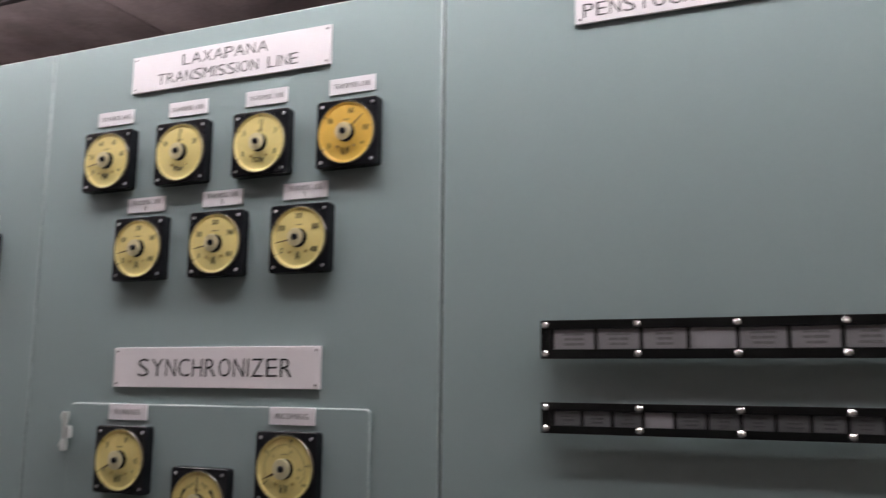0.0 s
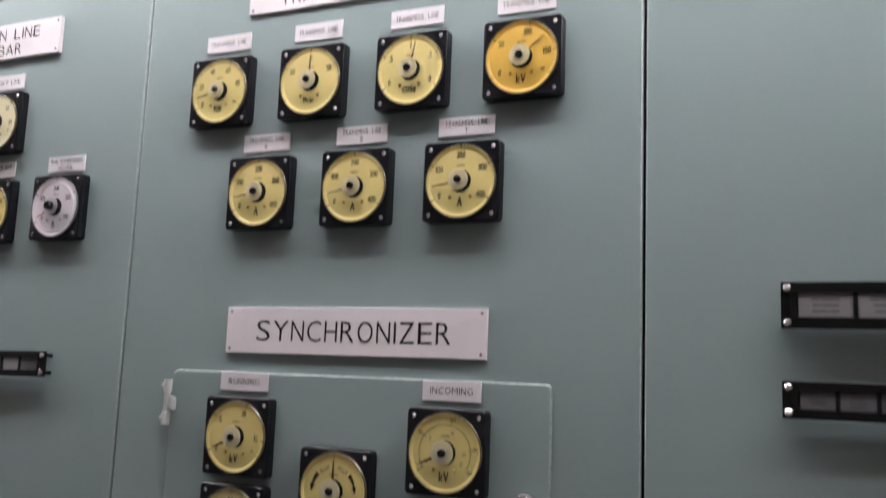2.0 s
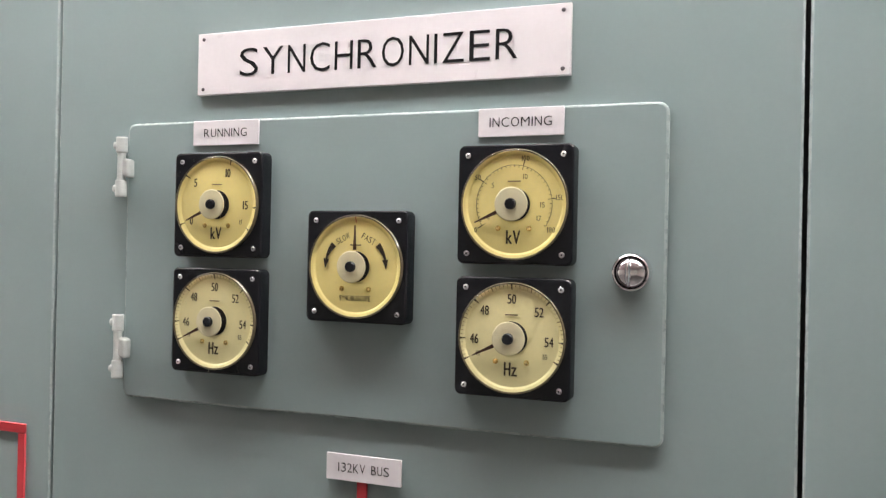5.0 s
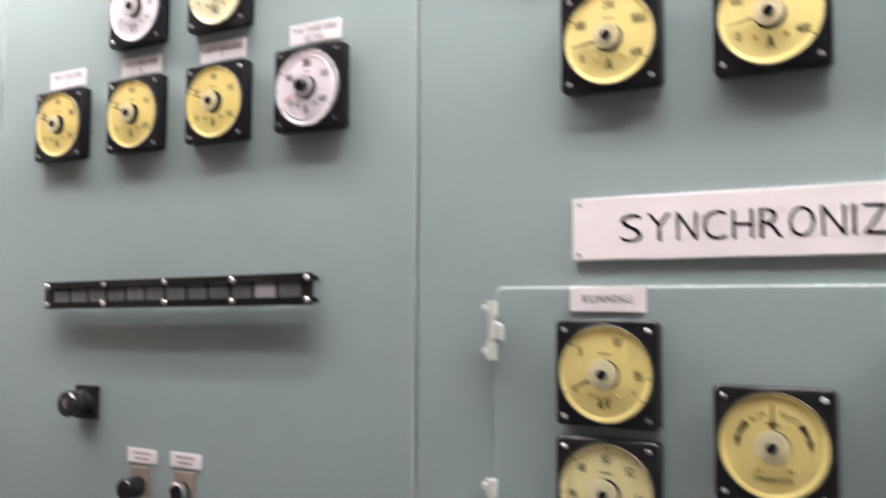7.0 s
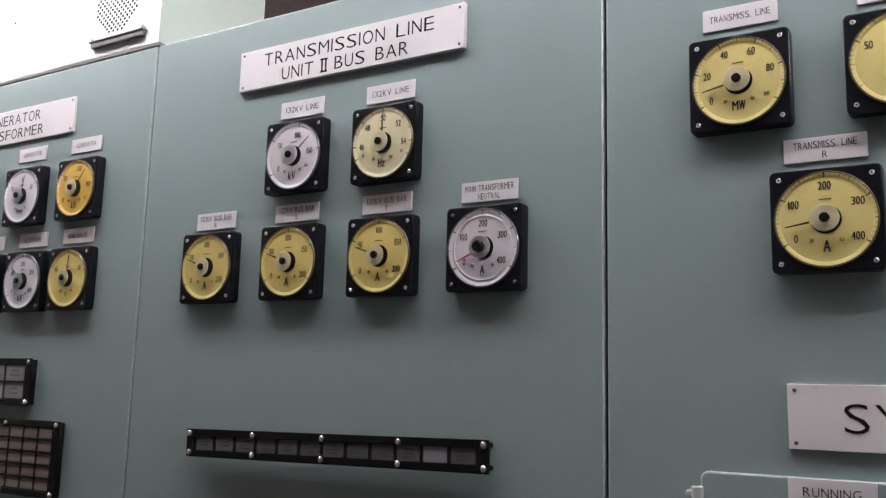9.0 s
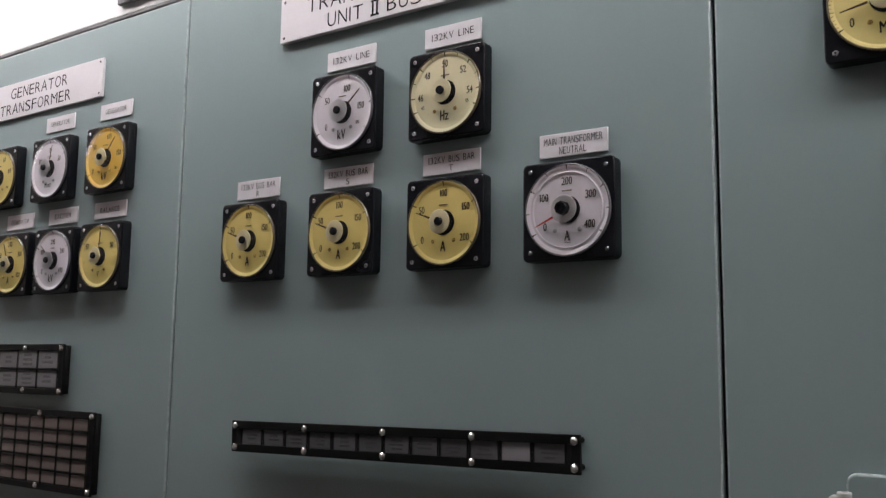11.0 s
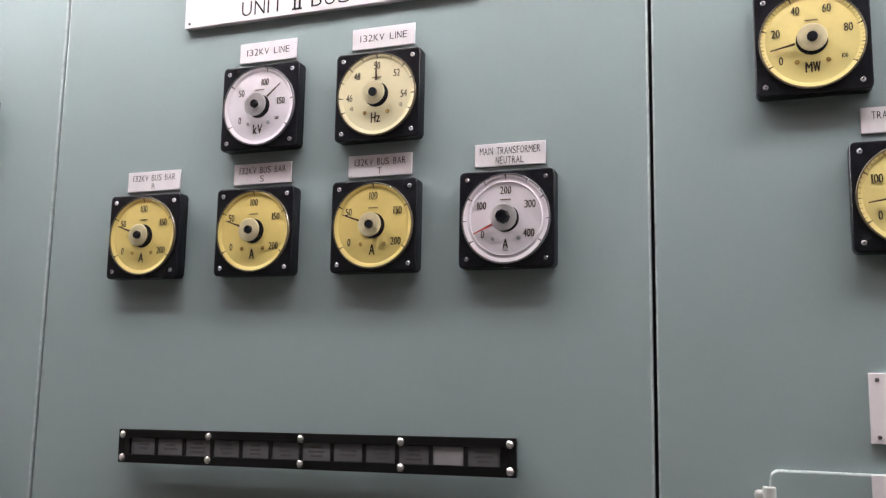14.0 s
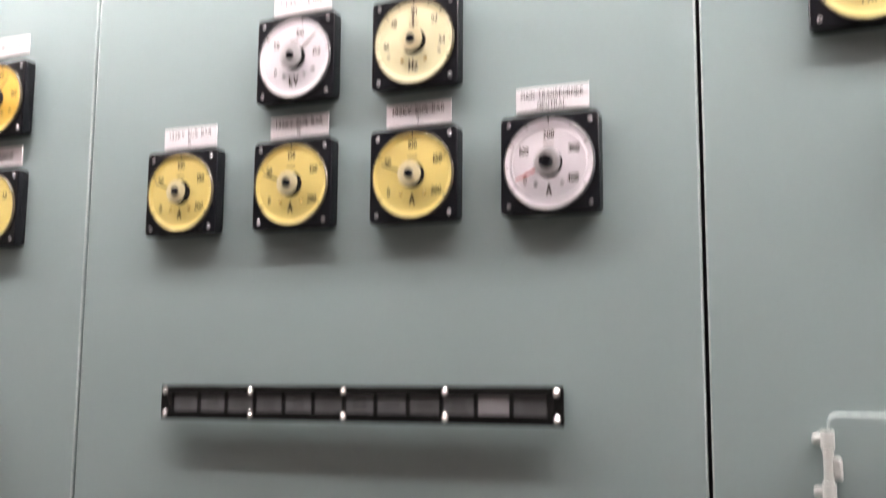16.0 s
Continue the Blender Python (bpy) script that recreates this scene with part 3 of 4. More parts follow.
COVER = finish(bm, "cover", GLASS)
bm = bmesh.new()
lathe(bm, [(0.0, -DEEP - 0.0012), (0.0148, -DEEP - 0.0012), (0.0150, -DEEP - 0.0006)], 40)
WELL = finish(bm, "movement_well", MATT_BLACK)


def hub_mesh(mat, r):
    bm = bmesh.new()
    lathe(bm, [(0.0, -DEEP - 0.0108), (r * 0.95, -DEEP - 0.0104), (r, -DEEP - 0.0100), (r, -DEEP - 0.0094), (r * 0.5, -DEEP - 0.0088), (0.0042, -DEEP - 0.0012)], 48)
    return finish(bm, "hub", mat)


HUBS = {"satin": hub_mesh(SATIN, 0.0142), "cream": hub_mesh(PALE_HUB, 0.0153), "chrome": hub_mesh(spun(material("satin_silver_lacquer", (0.66, 0.65, 0.66), rough=0.32, metal=0.85, spot=0.06, spot_scale=90)), 0.0150)}
bm = bmesh.new()
lathe(bm, [(0.0, -DEEP - 0.0142), (0.0044, -DEEP - 0.0140), (0.0050, -DEEP - 0.0133), (0.0052, -DEEP - 0.0105)], 24)
KNOB = finish(bm, "adjuster", BLACK)
bm = bmesh.new()
lathe(bm, [(0.0, -DEEP - 0.0172), (0.0030, -DEEP - 0.0172), (0.0034, -DEEP - 0.0186), (0.0064, -DEEP - 0.0184), (0.0074, -DEEP - 0.0170), (0.0079, -DEEP - 0.0105)], 8)
BIG_KNOB = finish(bm, "adjuster", BLACK)
CASE_SCREW = screw_mesh(0.0027, material("dull_zinc_screw", (0.55, 0.55, 0.56), rough=0.28, metal=1.0, spot=0.2, spot_scale=300), 0.0015, recess=MATT_BLACK)
DARK_SCREW = screw_mesh(0.0030, material("blackened_screw", (0.20, 0.20, 0.21), rough=0.22, metal=1.0), 0.0022)
DIAL_SCREW = screw_mesh(0.0026, BRASS, 0.0018)
GREY_DIAL_SCREW = screw_mesh(0.0026, material("grey_dial_screw", (0.42, 0.42, 0.43), rough=0.35, metal=0.8), 0.0018)
START, SWEEP = 213.0, 246.0
INK_Y = -DEEP - 0.0010


def polar(frac, r):
    a = radians(START - SWEEP * frac)
    return r * math.cos(a), r * math.sin(a)


def scale_line(bm, frac, r, w_out, w_in):
    """A mark printed on the sloping edge of the dial, from the rim in to radius r."""
    (xa, za), (xb, zb) = polar(frac, 0.0482), polar(frac, r)
    rise = (0.0482 - r) / 0.0042 * 0.0017
    bar(bm, xa, za, xb, zb, w_out, w_in, -DEEP - 0.0027 + rise, 0.0002, rise)


def print_word(parent, name, word, px, pz, tall, squeeze, bold):
    bm = bmesh.new()
    write(bm, word, px, pz, tall, INK_Y - 0.0002, squeeze=squeeze, bold=bold, space=0.26)
    part(name, flat(bm, name, DIAL_INK), None, parent)


def meter(x, z, face, marks, unit, needle, what, y=0.0, minor=40, hub="satin", red=False, small=(), ticks=True, white_rim=False, dark_screws=False, group="round dial meters", big=False, fine=True, fine_hand=True, span=(0.0, 1.0)):
    t = thing("panel_meter", x, y + 0.0002, z, what, "meter", group)
    part("case", CASE, None, t, "black moulded square case")
    dial = part("dial", DIALS[face.name], None, t)
    part("rim", RIMS[white_rim], None, t, "thin clear rim")
    part("groove", GROOVE, None, t, "dark groove inside the rim")
    if ticks:
        fine_marks = bmesh.new()
        for k in range(minor + 1):
            f = span[0] + (span[1] - span[0]) * k / minor
            long = any(abs(f - v) < 0.5 / minor for _, v in marks)
            half = minor <= 10 or minor >= 20 and k % 5 == 0
            if long:
                mark = bmesh.new()
                scale_line(mark, f, 0.0436, 0.0019, 0.0007)
                part("scale_mark", flat(mark, "scale_mark", DIAL_INK), None, dial)
            elif fine:
                scale_line(fine_marks, f, 0.0446 if half else 0.0456, 0.0011 if half else 0.0005, 0.0005 if half else 0.0004)
        if fine:
            tagged(part("fine_marks", flat(fine_marks, "fine_marks", DIAL_INK if minor <= 10 else PALE_PRINT), None, dial), "faint fine scale marks", kind="stuff")
    for word, f in marks:
        px, pz = polar(f, 0.0312 if white_rim else 0.0350)
        tiny = word in small
        print_word(dial, "numeral", word, px, pz, 0.0044 if tiny else 0.0083, 0.66, 0.036)
    if unit:
        tall = 0.0105 if white_rim and unit == "A" else 0.0120 if unit in ("A", "kV", "Hz") else 0.0105 if unit == "MW" else 0.0085
        print_word(dial, "unit_sign", unit, 0.0, -0.0295 if unit == "kV" else -0.0280, tall, 0.72, 0.040)
    bm = bmesh.new()
    bar(bm, -0.0060, 0.0208, 0.0060, 0.0208, 0.0012, 0.0012, INK_Y, 0.0002)
    part("maker_print", flat(bm, "maker_print", PALE_PRINT), None, dial, "tiny bar of faded print")
    if big:
        part("scale_ring", SCALE_RING, None, t, "raised white ring inside the scale")
    part("movement_well", WELL, None, t)
    bm = bmesh.new()
    (xa, za), (xb, zb) = polar(needle, 0.0160), polar(needle, 0.0400)
    bar(bm, xa, za, xb, zb, 0.0024 if fine_hand else 0.0036, 0.0011, -DEEP - 0.0030, 0.0005)
    part("pointer", finish(bm, "pointer", RED_INK if red else POINTER, smooth=False), None, t, "red pointer" if red else "dark pointer")
    part("hub", HUBS["chrome" if white_rim else hub], None, t, "round metal hub")
    part("adjuster", BIG_KNOB if big else KNOB, None, t, "black adjuster knob")
    for s in (-1, 1):
        part("dial_screw", GREY_DIAL_SCREW if white_rim else DIAL_SCREW, None, t, "small grey dial screw" if white_rim else "small brass dial screw", at=(s * 0.0145, -DEEP - 0.0006, -0.0215))
    cover = part("cover", COVER, None, t, "clear domed cover")
    cover.visible_shadow = False
    for sx in (-1, 1):
        for sz in (-1, 1):
            part("screw", DARK_SCREW if dark_screws else CASE_SCREW, None, t, at=(sx * 0.0446, -DEEP + 0.0001, sz * 0.0446))
    return t


AMPS400 = [("0", 0.0), ("100", 0.25), ("200", 0.5), ("300", 0.75), ("400", 1.0)]
AMPS200 = [("0", 0.0), ("50", 0.25), ("100", 0.5), ("150", 0.75), ("200", 1.0)]
LINEKV = [("0", 0.0), ("50", 0.278), ("100", 0.556), ("150", 0.833), ("180", 1.0)]
HERTZ = [("45", 0.03), ("46", 0.12), ("48", 0.31), ("50", 0.5), ("52", 0.69), ("54", 0.88), ("55", 0.97)]
RUNKV = [("0", 0.02), ("5", 0.30), ("10", 0.59), ("15", 0.87), ("17", 0.99)]
WATTS = [("0", 0.0), ("20", 0.2), ("40", 0.4), ("60", 0.6), ("80", 0.8), ("100", 1.0)]
VARS = [("50", 0.25), ("0", 0.5), ("50", 0.75)]
COSINE = [("0", 0.02), (".5", 0.26), ("1", 0.5), (".5", 0.74), ("0", 0.98)]

# line panel
ROW = 2.0752
meter(-0.2395, ROW, STRAW, WATTS, "MW", 0.085, "black square megawatt meter with straw-yellow round dial", small=("100",), minor=50)
meter(-0.0785, ROW, STRAW, VARS, "Mvar", 0.50, "black square reactive power meter with straw-yellow dial", minor=40)
meter(0.0825, ROW, STRAW, COSINE, "COSφ", 0.545, "black square power factor meter with straw-yellow dial", minor=20)
meter(0.2435, ROW, AMBER, LINEKV, "kV", 0.70, "black square kilovolt meter with aged amber dial", small=("180",), minor=36)
for x, v, ph in ((-0.1570, 0.095, "R"), (0.0035, 0.090, "S"), (0.1635, 0.095, "T")):
    meter(x, 1.9144, STRAW, AMPS400, "A", v, "black square ammeter, straw-yellow dial, for phase " + ph)
# synchronizer door
meter(-0.1616, 1.5645, STRAW, RUNKV, "kV", 0.035, "black square running kilovolt meter on the hinged door", y=DOOR_Y, small=("17",), minor=34, fine=False, hub="cream", fine_hand=False)
meter(-0.1616, 1.4446, CREAM, HERTZ, "Hz", 0.03, "black square running frequency meter on the hinged door", y=DOOR_Y, small=("45", "55"), minor=50, span=(0.03, 0.97), hub="cream", fine_hand=False)
meter(0.1579, 1.4446, CREAM, HERTZ, "Hz", 0.03, "black square incoming frequency meter on the hinged door", y=DOOR_Y, small=("45", "55"), minor=50, span=(0.03, 0.97), hub="cream", fine_hand=False)

inc = meter(0.1579, 1.5645, STRAW, [], "kV", 0.035, "black square incoming kilovolt meter with double scale on the hinged door", y=DOOR_Y, ticks=False, hub="cream", fine_hand=False)
bm = bmesh.new()
for k in range(37):
    f = k / 36
    long = k % 10 == 0
    (xa, za), (xb, zb) = polar(f, 0.0355), polar(f, 0.0318 if long else 0.0337)
    bar(bm, xa, za, xb, zb, 0.0005, 0.0005, INK_Y, 0.0002)
    (xc, zc), (xd, zd) = polar(min(1, f + 1 / 36), 0.0355), polar(f, 0.0400)
    if k < 36:
        bar(bm, xa, za, xc, zc, 0.0004, 0.0004, INK_Y - 0.0002, 0.0002)
    if long:
        bar(bm, xa, za, xd, zd, 0.0008, 0.0008, INK_Y - 0.0004, 0.0002)
for word, f, r in (("0", 0.0, 0.0425), ("50", 0.278, 0.0425), ("100", 0.556, 0.0425), ("150", 0.833, 0.0425), ("180", 1.0, 0.0415), ("0", 0.03, 0.0265), ("5", 0.30, 0.0265), ("10", 0.59, 0.0270), ("15", 0.87, 0.0265), ("17", 0.98, 0.0265)):
    px, pz = polar(f, r)
    write(bm, word, px, pz, 0.0046, INK_Y - 0.0003, squeeze=0.8, bold=0.02)
part("inner_scale", flat(bm, "inner_scale", DIAL_INK), None, inc)

syn = meter(0.0, 1.5047, STRAW, [], "", 0.5, "black square synchroscope with SLOW and FAST arrows on the hinged door", y=DOOR_Y, ticks=False, hub="cream", fine_hand=False)
bm = bmesh.new()
write(bm, "SYNCHROSCOPE", 0.0, -0.0305, 0.0050, INK_Y - 0.0002, width=0.0330, bold=0.02)
part("lettering", flat(bm, "lettering", DIAL_INK), None, syn)
for s, word in ((-1, "SLOW"), (1, "FAST")):
    bm = bmesh.new()
    pts = []
    for k in range(9):
        a = radians(42 - 4.1 * k)
        pts.append((s * (0.0318 + 0.0001 * k) * math.cos(a), 0.0318 * math.sin(a)))
    for k, (p, q) in enumerate(zip(pts, pts[1:])):
        bar(bm, p[0], p[1], q[0], q[1], 0.0062 - 0.0006 * k, 0.0062 - 0.0006 * (k + 1), INK_Y - 0.0001 * (k % 2), 0.0002)
    bar(bm, pts[-1][0] - s * 0.0004, pts[-1][1] + 0.0022, pts[-1][0] + s * 0.0006, pts[-1][1] - 0.0070, 0.0062, 0.0004, INK_Y - 0.0002, 0.0002)
    part("arrow", flat(bm, "arrow", DIAL_INK), None, syn, "dark curved arrow")
    bm = bmesh.new()
    write(bm, word, s * 0.0138, 0.0268, 0.0056, INK_Y - 0.0002, width=0.0150, bold=0.02, turn=-s * radians(27))
    part("lettering", flat(bm, "lettering", DIAL_INK), None, syn)
bm = bmesh.new()
scale_line(bm, 0.5, 0.0420, 0.0007, 0.0007)
part("zero_mark", flat(bm, "zero_mark", RED_INK), None, syn, "thin red zero mark")

# bus bar panel
meter(-0.8725, 2.0645, WHITE, LINEKV, "kV", 0.70, "black square kilovolt meter with white dial", small=("180",), minor=18, fine=False, white_rim=True)
meter(-0.7135, 2.0645, IVORY, HERTZ, "Hz", 0.50, "black square frequency meter with cream dial", small=("45", "55"), minor=10, span=(0.03, 0.97))
for x, v, ph in ((-1.0347, 0.215, "R"), (-0.8725, 0.215, "S"), (-0.7135, 0.215, "T")):
    meter(x, 1.9080, YELLOW, AMPS200, "A", v, "black square bus bar ammeter, yellow dial, phase " + ph, minor=8, fine=False)
mtn = meter(-0.5547, 1.9092, WHITE, AMPS400, "A", 0.035, "black square neutral ammeter, white dial and red pointer", minor=8, hub="chrome", red=True, white_rim=True, dark_screws=True, big=True)
bm = bmesh.new()
write(bm, "~", 0.0, -0.0345, 0.0075, INK_Y - 0.0002, width=0.007)
part("current_sign", flat(bm, "current_sign", DIAL_INK), None, mtn)
# generator panel
meter(-1.3655, 2.0640, AMBER, LINEKV, "kV", 0.66, "black square generator kilovolt meter with amber dial", small=("180",), minor=18)
meter(-1.5185, 2.0640, WHITE, VARS, "Mvar", 0.55, "black square generator reactive power meter, white dial", minor=20, white_rim=True)
meter(-1.6725, 2.0640, YELLOW, WATTS, "MW", 0.30, "black square generator megawatt meter, yellow dial", small=("100",), minor=20)
meter(-1.3655, 1.9060, YELLOW, VARS, "V", 0.52, "black square balance voltmeter with yellow dial", minor=20)
meter(-1.4922, 1.9060, WHITE, AMPS400, "kV", 0.30, "black square exciter meter with white dial", minor=16, white_rim=True)
meter(-1.6188, 1.9060, YELLOW, AMPS400, "A", 0.40, "black square generator ammeter with yellow dial", minor=16)


# ---------------------------------------------------------------- annunciators: framed rows of lamp windows
STRIP_SCREW = screw_mesh(0.0048, STEEL, 0.0036)


def annunciator(x0, x1, z0, z1, cols, rows, tone, what, pairs=5, out=0.0150, turn=0.0, bars=True, side=0.016, edge=0.0105, blank=(), muntin=0.0024, boxed=False):
    cx, cz, w, h = (x0 + x1) / 2, (z0 + z1) / 2, (x1 - x0) / 2, (z1 - z0) / 2
    t = thing("annunciator", cx, 0.0002, cz, what, "annunciator", "annunciators", turn=turn)
    rnd = random.Random(int(abs(x0) * 1000 + cols))
    iw, ih = (2 * w - 2 * side) / cols, (2 * h - 2 * edge) / rows
    bm = bmesh.new()
    # a thin plate with window openings, held off the panel on sleeves
    back, thin = -out + 0.0040, -out
    box(bm, -w, w, thin, back, h - edge, h, 0.0008, 2)
    box(bm, -w, w, thin, back, -h, -h + edge, 0.0008, 2)
    box(bm, -w, -w + side, thin + 0.0002, back, -h + edge - 0.001, h - edge + 0.001)
    box(bm, w - side, w, thin + 0.0002, back, -h + edge - 0.001, h - edge + 0.001)
    for c in range(1, cols):
        xc = -w + side + c * iw
        box(bm, xc - muntin, xc + muntin, thin + 0.0006, back, -h + edge - 0.001, h - edge + 0.001)
    for r in range(1, rows):
        zc = -h + edge + r * ih
        box(bm, -w + side - 0.001, w - side + 0.001, thin + 0.0004, back, zc - muntin * 1.3, zc + muntin * 1.3)
    part("frame", bm, MATT_BLACK, t, "thin black frame plate")
    bm = bmesh.new()
    if boxed:
        box(bm, -w + 0.002, w - 0.002, back + 0.0008, -0.0003, -h + 0.002, h - 0.002, 0.001, 1)
    else:
        box(bm, -w + side - 0.004, w - side + 0.004, back + 0.0008, back + 0.0030, -h + edge - 0.003, h - edge + 0.003)
    part("backing", bm, MATT_BLACK, t, "black backing box" if boxed else "black backing plate")
    made = {}
    for mat in (tone, WINDOW_PALE):
        bm = bmesh.new()
        box(bm, -iw / 2 + 0.002, iw / 2 - 0.002, -out + 0.0018, -out + 0.0045, -ih / 2 + (0.002 if rows > 1 else 0), ih / 2 - (0.002 if rows > 1 else 0), 0.0006, 1)
        made[mat.name] = finish(bm, "window", mat)
    bm = bmesh.new()
    for r in range(rows):
        for c in range(cols):
            px, pz = -w + side + (c + 0.5) * iw, -h + edge + (r + 0.5) * ih
            empty = c in blank
            part("window", made[WINDOW_PALE.name if empty else tone.name], None, t, "blank pale lamp window" if empty else "", at=(px, 0, pz))
            if bars and not empty:
                lines = rnd.choice((2, 3, 3))
                for k in range(lines):
                    lw = iw * rnd.uniform(0.30, 0.52)
                    zz = pz + (k - (lines - 1) / 2) * ih * 0.25
                    cut = rnd.uniform(0.3, 0.7)
                    for u, v in ((0.0, cut - 0.025), (cut + 0.025, 1.0)):
                        bar(bm, px + (u - 0.5) * lw, zz, px + (v - 0.5) * lw, zz, ih * 0.13, ih * 0.13, -out + 0.0017, 0.0001)
    if bars:
        part("inscription", finish(bm, "inscription", GREY_INK if tone is WINDOW_LIT else DIM_INK, smooth=False), None, t, "faint grey bars of writing")
    bm = bmesh.new()
    a, b = w - side * 0.6, h - edge * 0.9
    bm.faces.new([bm.verts.new(p) for p in ((-a, -out - 0.0005, -b), (a, -out - 0.0005, -b), (a, -out - 0.0005, b), (-a, -out - 0.0005, b))])
    pane = part("cover_pane", flat(bm, "cover_pane", PANE), PANE, t, "clear glossy cover")
    pane.visible_shadow = False
    for k in range(pairs):
        px = -w + 0.0065 + (2 * w - 0.013) * k / (pairs - 1)
        for s in (-1, 1):
            part("screw", STRIP_SCREW, None, t, at=(px, -out + 0.0004, s * (h - 0.0065)))
            bm = bmesh.new()
            lathe(bm, [(0.0034, 0.0), (0.0034, -out + 0.0041)], 10)
            part("sleeve", bm, MATT_BLACK, t, at=(px, 0, s * (h - 0.0065)))


annunciator(-1.0485, -0.5410, 1.6300, 1.6705, 12, 1, WINDOW_DIM, "black framed annunciator strip of twelve smoky lamp windows", out=0.019, turn=STRIP_TURN, blank=(10,))
annunciator(0.5550, 1.0630, 1.7265, 1.7780, 8, 1, WINDOW_LIT, "black framed annunciator strip of eight milky lamp windows", out=0.018, edge=0.0125, blank=(3,))
annunciator(0.5550, 1.0630, 1.6285, 1.6690, 12, 1, WINDOW_DIM, "black framed annunciator strip of twelve smoky lamp windows", out=0.018, blank=(3,))
annunciator(-1.7650, -1.4455, 1.6870, 1.7690, 5, 2, WINDOW_LIT, "black framed annunciator with two rows of milky windows", pairs=4, edge=0.010, muntin=0.0014, boxed=True)
annunciator(-1.7820, -1.3550, 1.5375, 1.6640, 10, 5, WINDOW_BROWN, "black framed annunciator with five rows of dark windows", pairs=4, bars=False, edge=0.010, muntin=0.0014, boxed=True)


# ---------------------------------------------------------------- switches, push buttons, mimic lines
def rotary_switch(x, z, turn, mark=True):
    t = thing("rotary_switch", x, 0.0002, z, "black rotary control switch on square plate", "switch", "rotary switches")
    bm = bmesh.new()
    box(bm, -0.0215, 0.0215, -0.010, 0, -0.0245, 0.0245, 0.0016, 2)
    part("plate", bm, BLACK, t)
    bm = bmesh.new()
    lathe(bm, [(0.0195, -0.0095), (0.0185, -0.016), (0.0125, -0.020), (0.0120, -0.029), (0.0, -0.029)], 28)
    part("neck", bm, BLACK, t)
    bm = bmesh.new()
    lathe(bm, [(0.0140, -0.025), (0.0188, -0.027), (0.0192, -0.039), (0.0172, -0.0425), (0.0, -0.0435)], 12)
    knob = part("knob", bm, GLOSS_BLACK, t, "fluted black knob")
    bm = bmesh.new()
    write(bm, "V", 0, 0.0015, 0.0150, -0.0439, width=0.011, turn=turn)
    part("pointer_mark", flat(bm, "pointer_mark", PLATE), None, knob, "white pointer mark")


rotary_switch(-0.9630, 1.4900, 0.0)
rotary_switch(-1.4230, 1.4790, 0.0)
rotary_switch(0.1600, 1.2420, radians(-12))


def push_button(x, z, ring):
    t = thing("push_button", x, 0.0002, z, "black push button with chrome ring on beige plate" if ring else "black knob button on beige bakelite plate", "push button", "push buttons")
    bm = bmesh.new()
    box(bm, -0.0175, 0.0175, -0.006, 0, -0.012, 0.030, 0.0015, 2)
    part("plate", bm, BEIGE, t)
    bm = bmesh.new()
    if ring:
        lathe(bm, [(0.0145, -0.0055), (0.0147, -0.011), (0.0130, -0.0135), (0.0, -0.0135)], 28, cz=0.003)
    else:
        lathe(bm, [(0.0145, -0.0055), (0.0147, -0.015), (0.0115, -0.017), (0.0115, -0.021), (0.0140, -0.023), (0.0145, -0.031), (0.0128, -0.034), (0.0, -0.0345)], 28, cz=0.003)
    knob = part("knob", bm, BLACK, t)
    if ring:
        bm = bmesh.new()
        lathe(bm, [(0.0143, -0.011), (0.0147, -0.018), (0.0130, -0.0195), (0.0115, -0.018), (0.0115, -0.0125)], 32, cz=0.003)
        part("ring", bm, CHROME, knob, "bright chrome ring")
    lab = tag(x, z + 0.0447, [], w=0.0285, h=0.0098, what="nothing legible above a push button")
    bm = bmesh.new()
    for dz, w in ((0.0036, 0.034), (-0.0036, 0.026)):
        bar(bm, -w / 2, dz, w / 2, dz, 0.0036, 0.0036, -0.0023, 0.0002)
    part("inscription", flat(bm, "inscription", PALE_INK), None, lab, "faint grey bars of writing")


push_button(-0.8490, 1.3760, False)
push_button(-0.7650, 1.3770, True)


t = thing("mimic_diagram", -0.62, 0, 1.30, "red plastic mimic line of the bus bar on steel panel", "mimic line", "mimic lines")
for a, b, c, d in ((-0.806, -0.4375, 1.2988, 1.3098), (-0.806, -0.795, 1.262, 1.2985), (-0.6505, -0.6395, 0.99, 1.2985), (-0.4485, -0.4375, 0.99, 1.2985)):
    bm = bmesh.new()
    box(bm, a + 0.62, b + 0.62, -0.003, -0.0001, c - 1.30, d - 1.30, 0.0006, 1)
    part("line", bm, RED, t)
t = thing("mimic_line", 0.0015, 0, 1.15, "red plastic vertical mimic line below a label", "mimic line", "mimic lines")
bm = bmesh.new()
box(bm, -0.0055, 0.0055, -0.003, -0.0001, -0.16, 0.16, 0.0006, 1)
part("line", bm, RED, t)

t = thing("position_indicator", -0.8005, -0.0002, 1.2455, "round black position indicator with bright ring on mimic line", "indicator")
bm = bmesh.new()
lathe(bm, [(0.0240, 0.0), (0.0240, -0.010), (0.0220, -0.013), (0.0190, -0.012), (0.0185, -0.006), (0.0, -0.006)], 32)
part("bezel", bm, BLACK, t)
bm = bmesh.new()
lathe(bm, [(0.0184, -0.0062), (0.0178, -0.0100), (0.0, -0.0120)], 28)
part("disc", bm, CHROME, t, "bright metal disc")


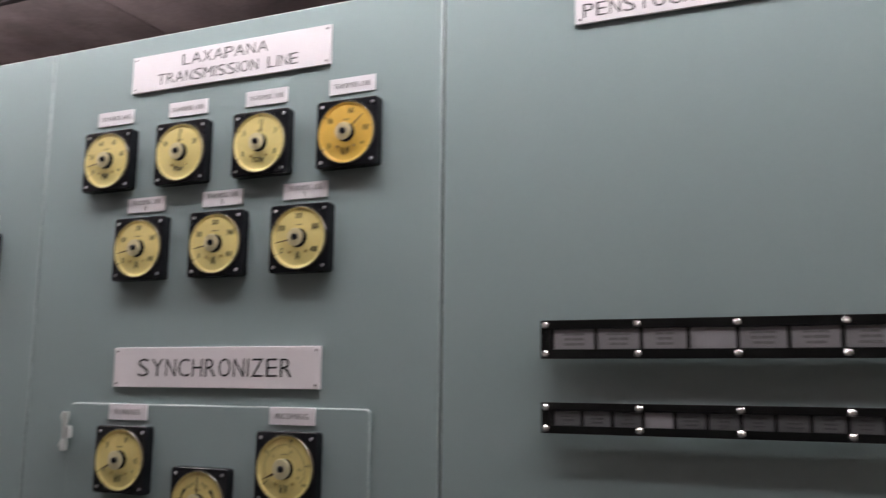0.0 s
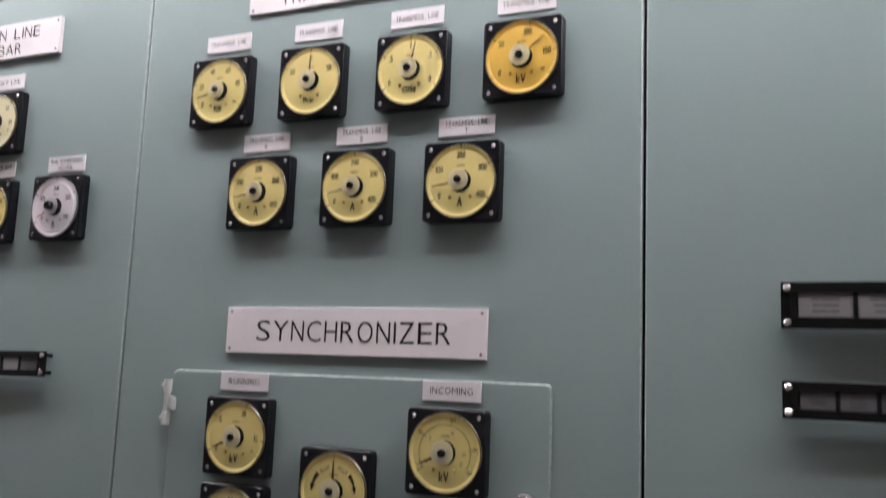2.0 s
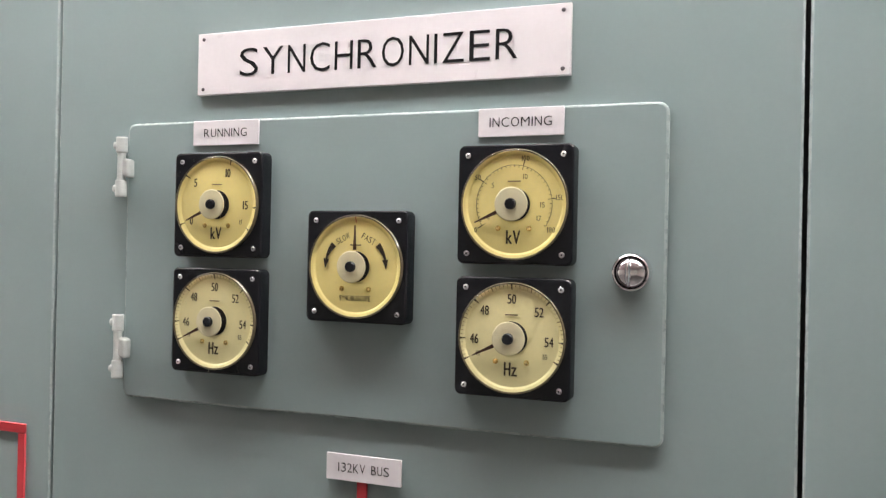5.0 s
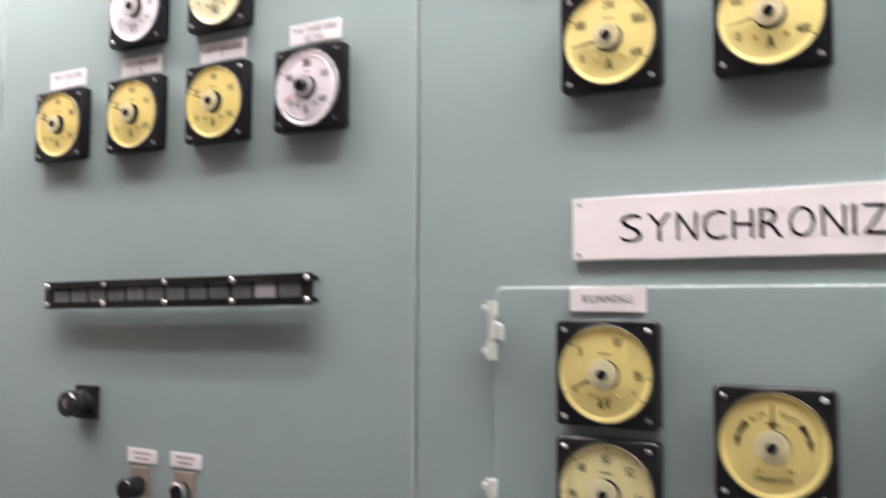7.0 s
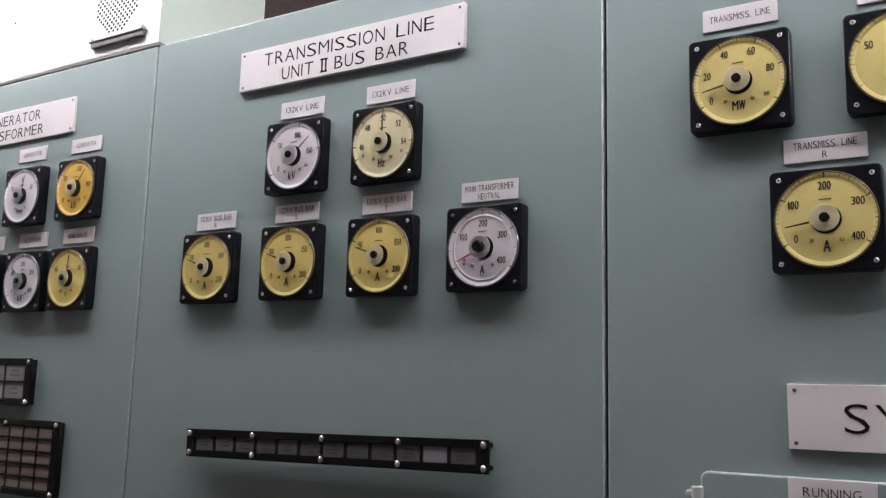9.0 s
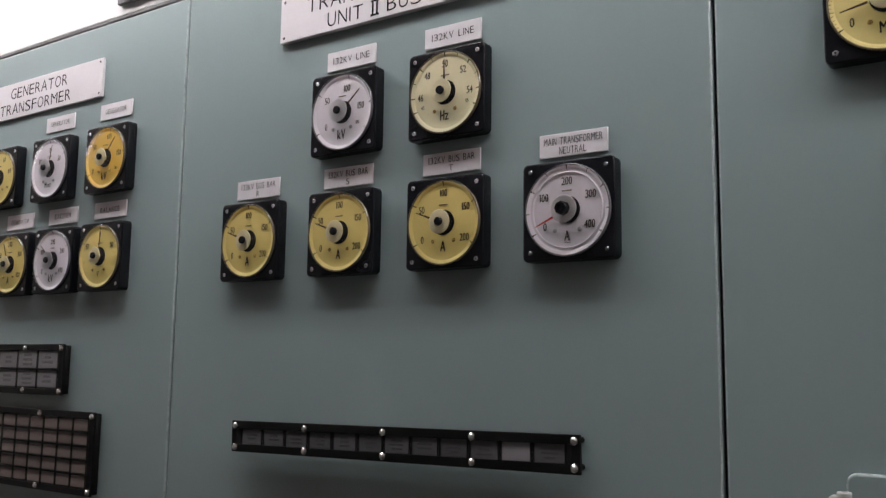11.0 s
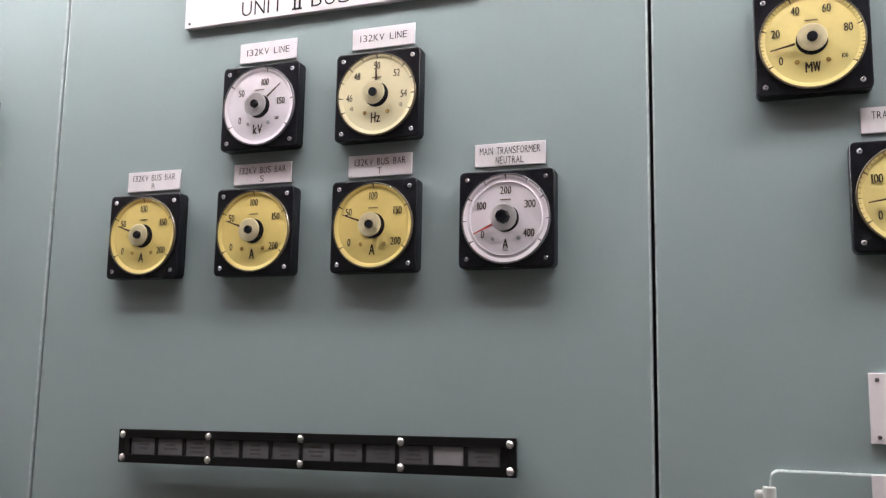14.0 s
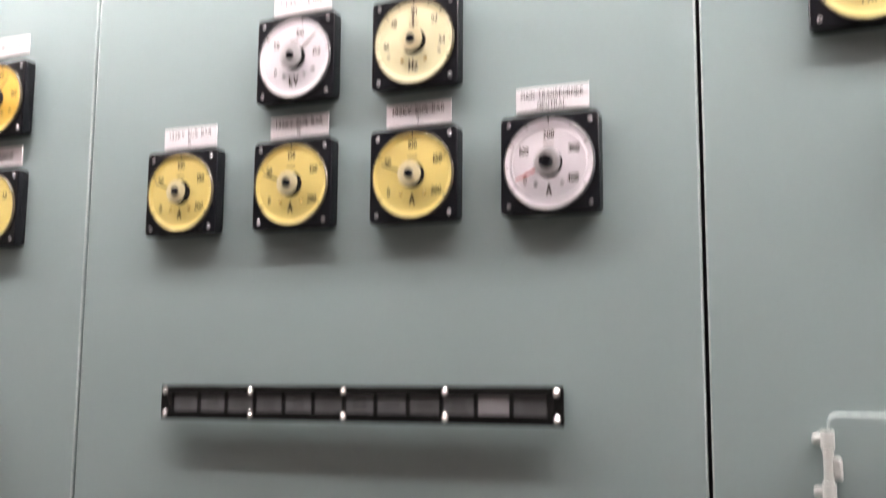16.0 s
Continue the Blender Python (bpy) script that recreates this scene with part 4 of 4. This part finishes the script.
# ---------------------------------------------------------------- upper cabinet on the generator panel
BOX_Y, BOX_Z0, BOX_Z1 = 0.0005, TOP + 0.0080, 2.502
t = thing("upper_cabinet", -1.6, 0, TOP, "white steel cabinet with loudspeaker grille on top of panel", "cabinet")
bm = bmesh.new()
box(bm, -0.400, 0.3985, BOX_Y + 0.0012, 0.255, BOX_Z0 - TOP, BOX_Z1 - TOP, 0.003, 2)
part("cabinet", bm, PALE, t, "pale green cabinet sides")
bm = bmesh.new()
box(bm, -0.399, 0.3975, BOX_Y, BOX_Y + 0.0010, BOX_Z0 - TOP + 0.001, BOX_Z1 - TOP - 0.001)
part("front_sheet", bm, WHITE_BOX, t, "white front sheet")
bm = bmesh.new()
box(bm, -0.400, 0.4030, -0.0012, 0.250, 0.0002, BOX_Z0 - TOP - 0.0002, 0.002, 1)
part("gasket", bm, GASKET, t, "dark rubber gasket")
# loudspeaker holes: short dark sleeves set through the sheet
bm = bmesh.new()
lathe(bm, [(0.0, -0.0005), (0.0026, -0.0005), (0.0028, 0.0002)], 10)
HOLE = finish(bm, "grille_hole", MATT_BLACK)
for i in range(-7, 8):
    for j in range(-7, 8):
        px, pz = (i + j) * 0.0058, (i - j) * 0.0058
        if px * px + pz * pz < 0.056 ** 2:
            part("grille_hole", HOLE, None, t, at=(0.283 + px, BOX_Y, 0.104 + pz))
bm = bmesh.new()
box(bm, -0.0690, 0.0690, -0.0085, 0.0, -0.0050, 0.0060, 0.0025, 2)
box(bm, -0.0720, 0.0720, -0.0105, 0.0, 0.0050, 0.0085, 0.001, 1)
tray = part("grille_tray", bm, GASKET, t, "dark grey strip below the grille", at=(0.2965, BOX_Y - 0.0001, 0.0285))
for s in (-1, 1):
    bm = bmesh.new()
    lathe(bm, [(0.0, -0.008), (0.0032, -0.0075), (0.0036, -0.003), (0.0036, 0.0)], 12)
    part("stud", bm, STEEL, tray, at=(s * 0.066, 0, 0.0125))
bm = bmesh.new()
lathe(bm, [(0.0, -0.001), (0.0022, -0.0008), (0.0024, 0.0)], 10)
part("cable_hole", bm, MATT_BLACK, t, at=(-0.02, BOX_Y, 0.125))
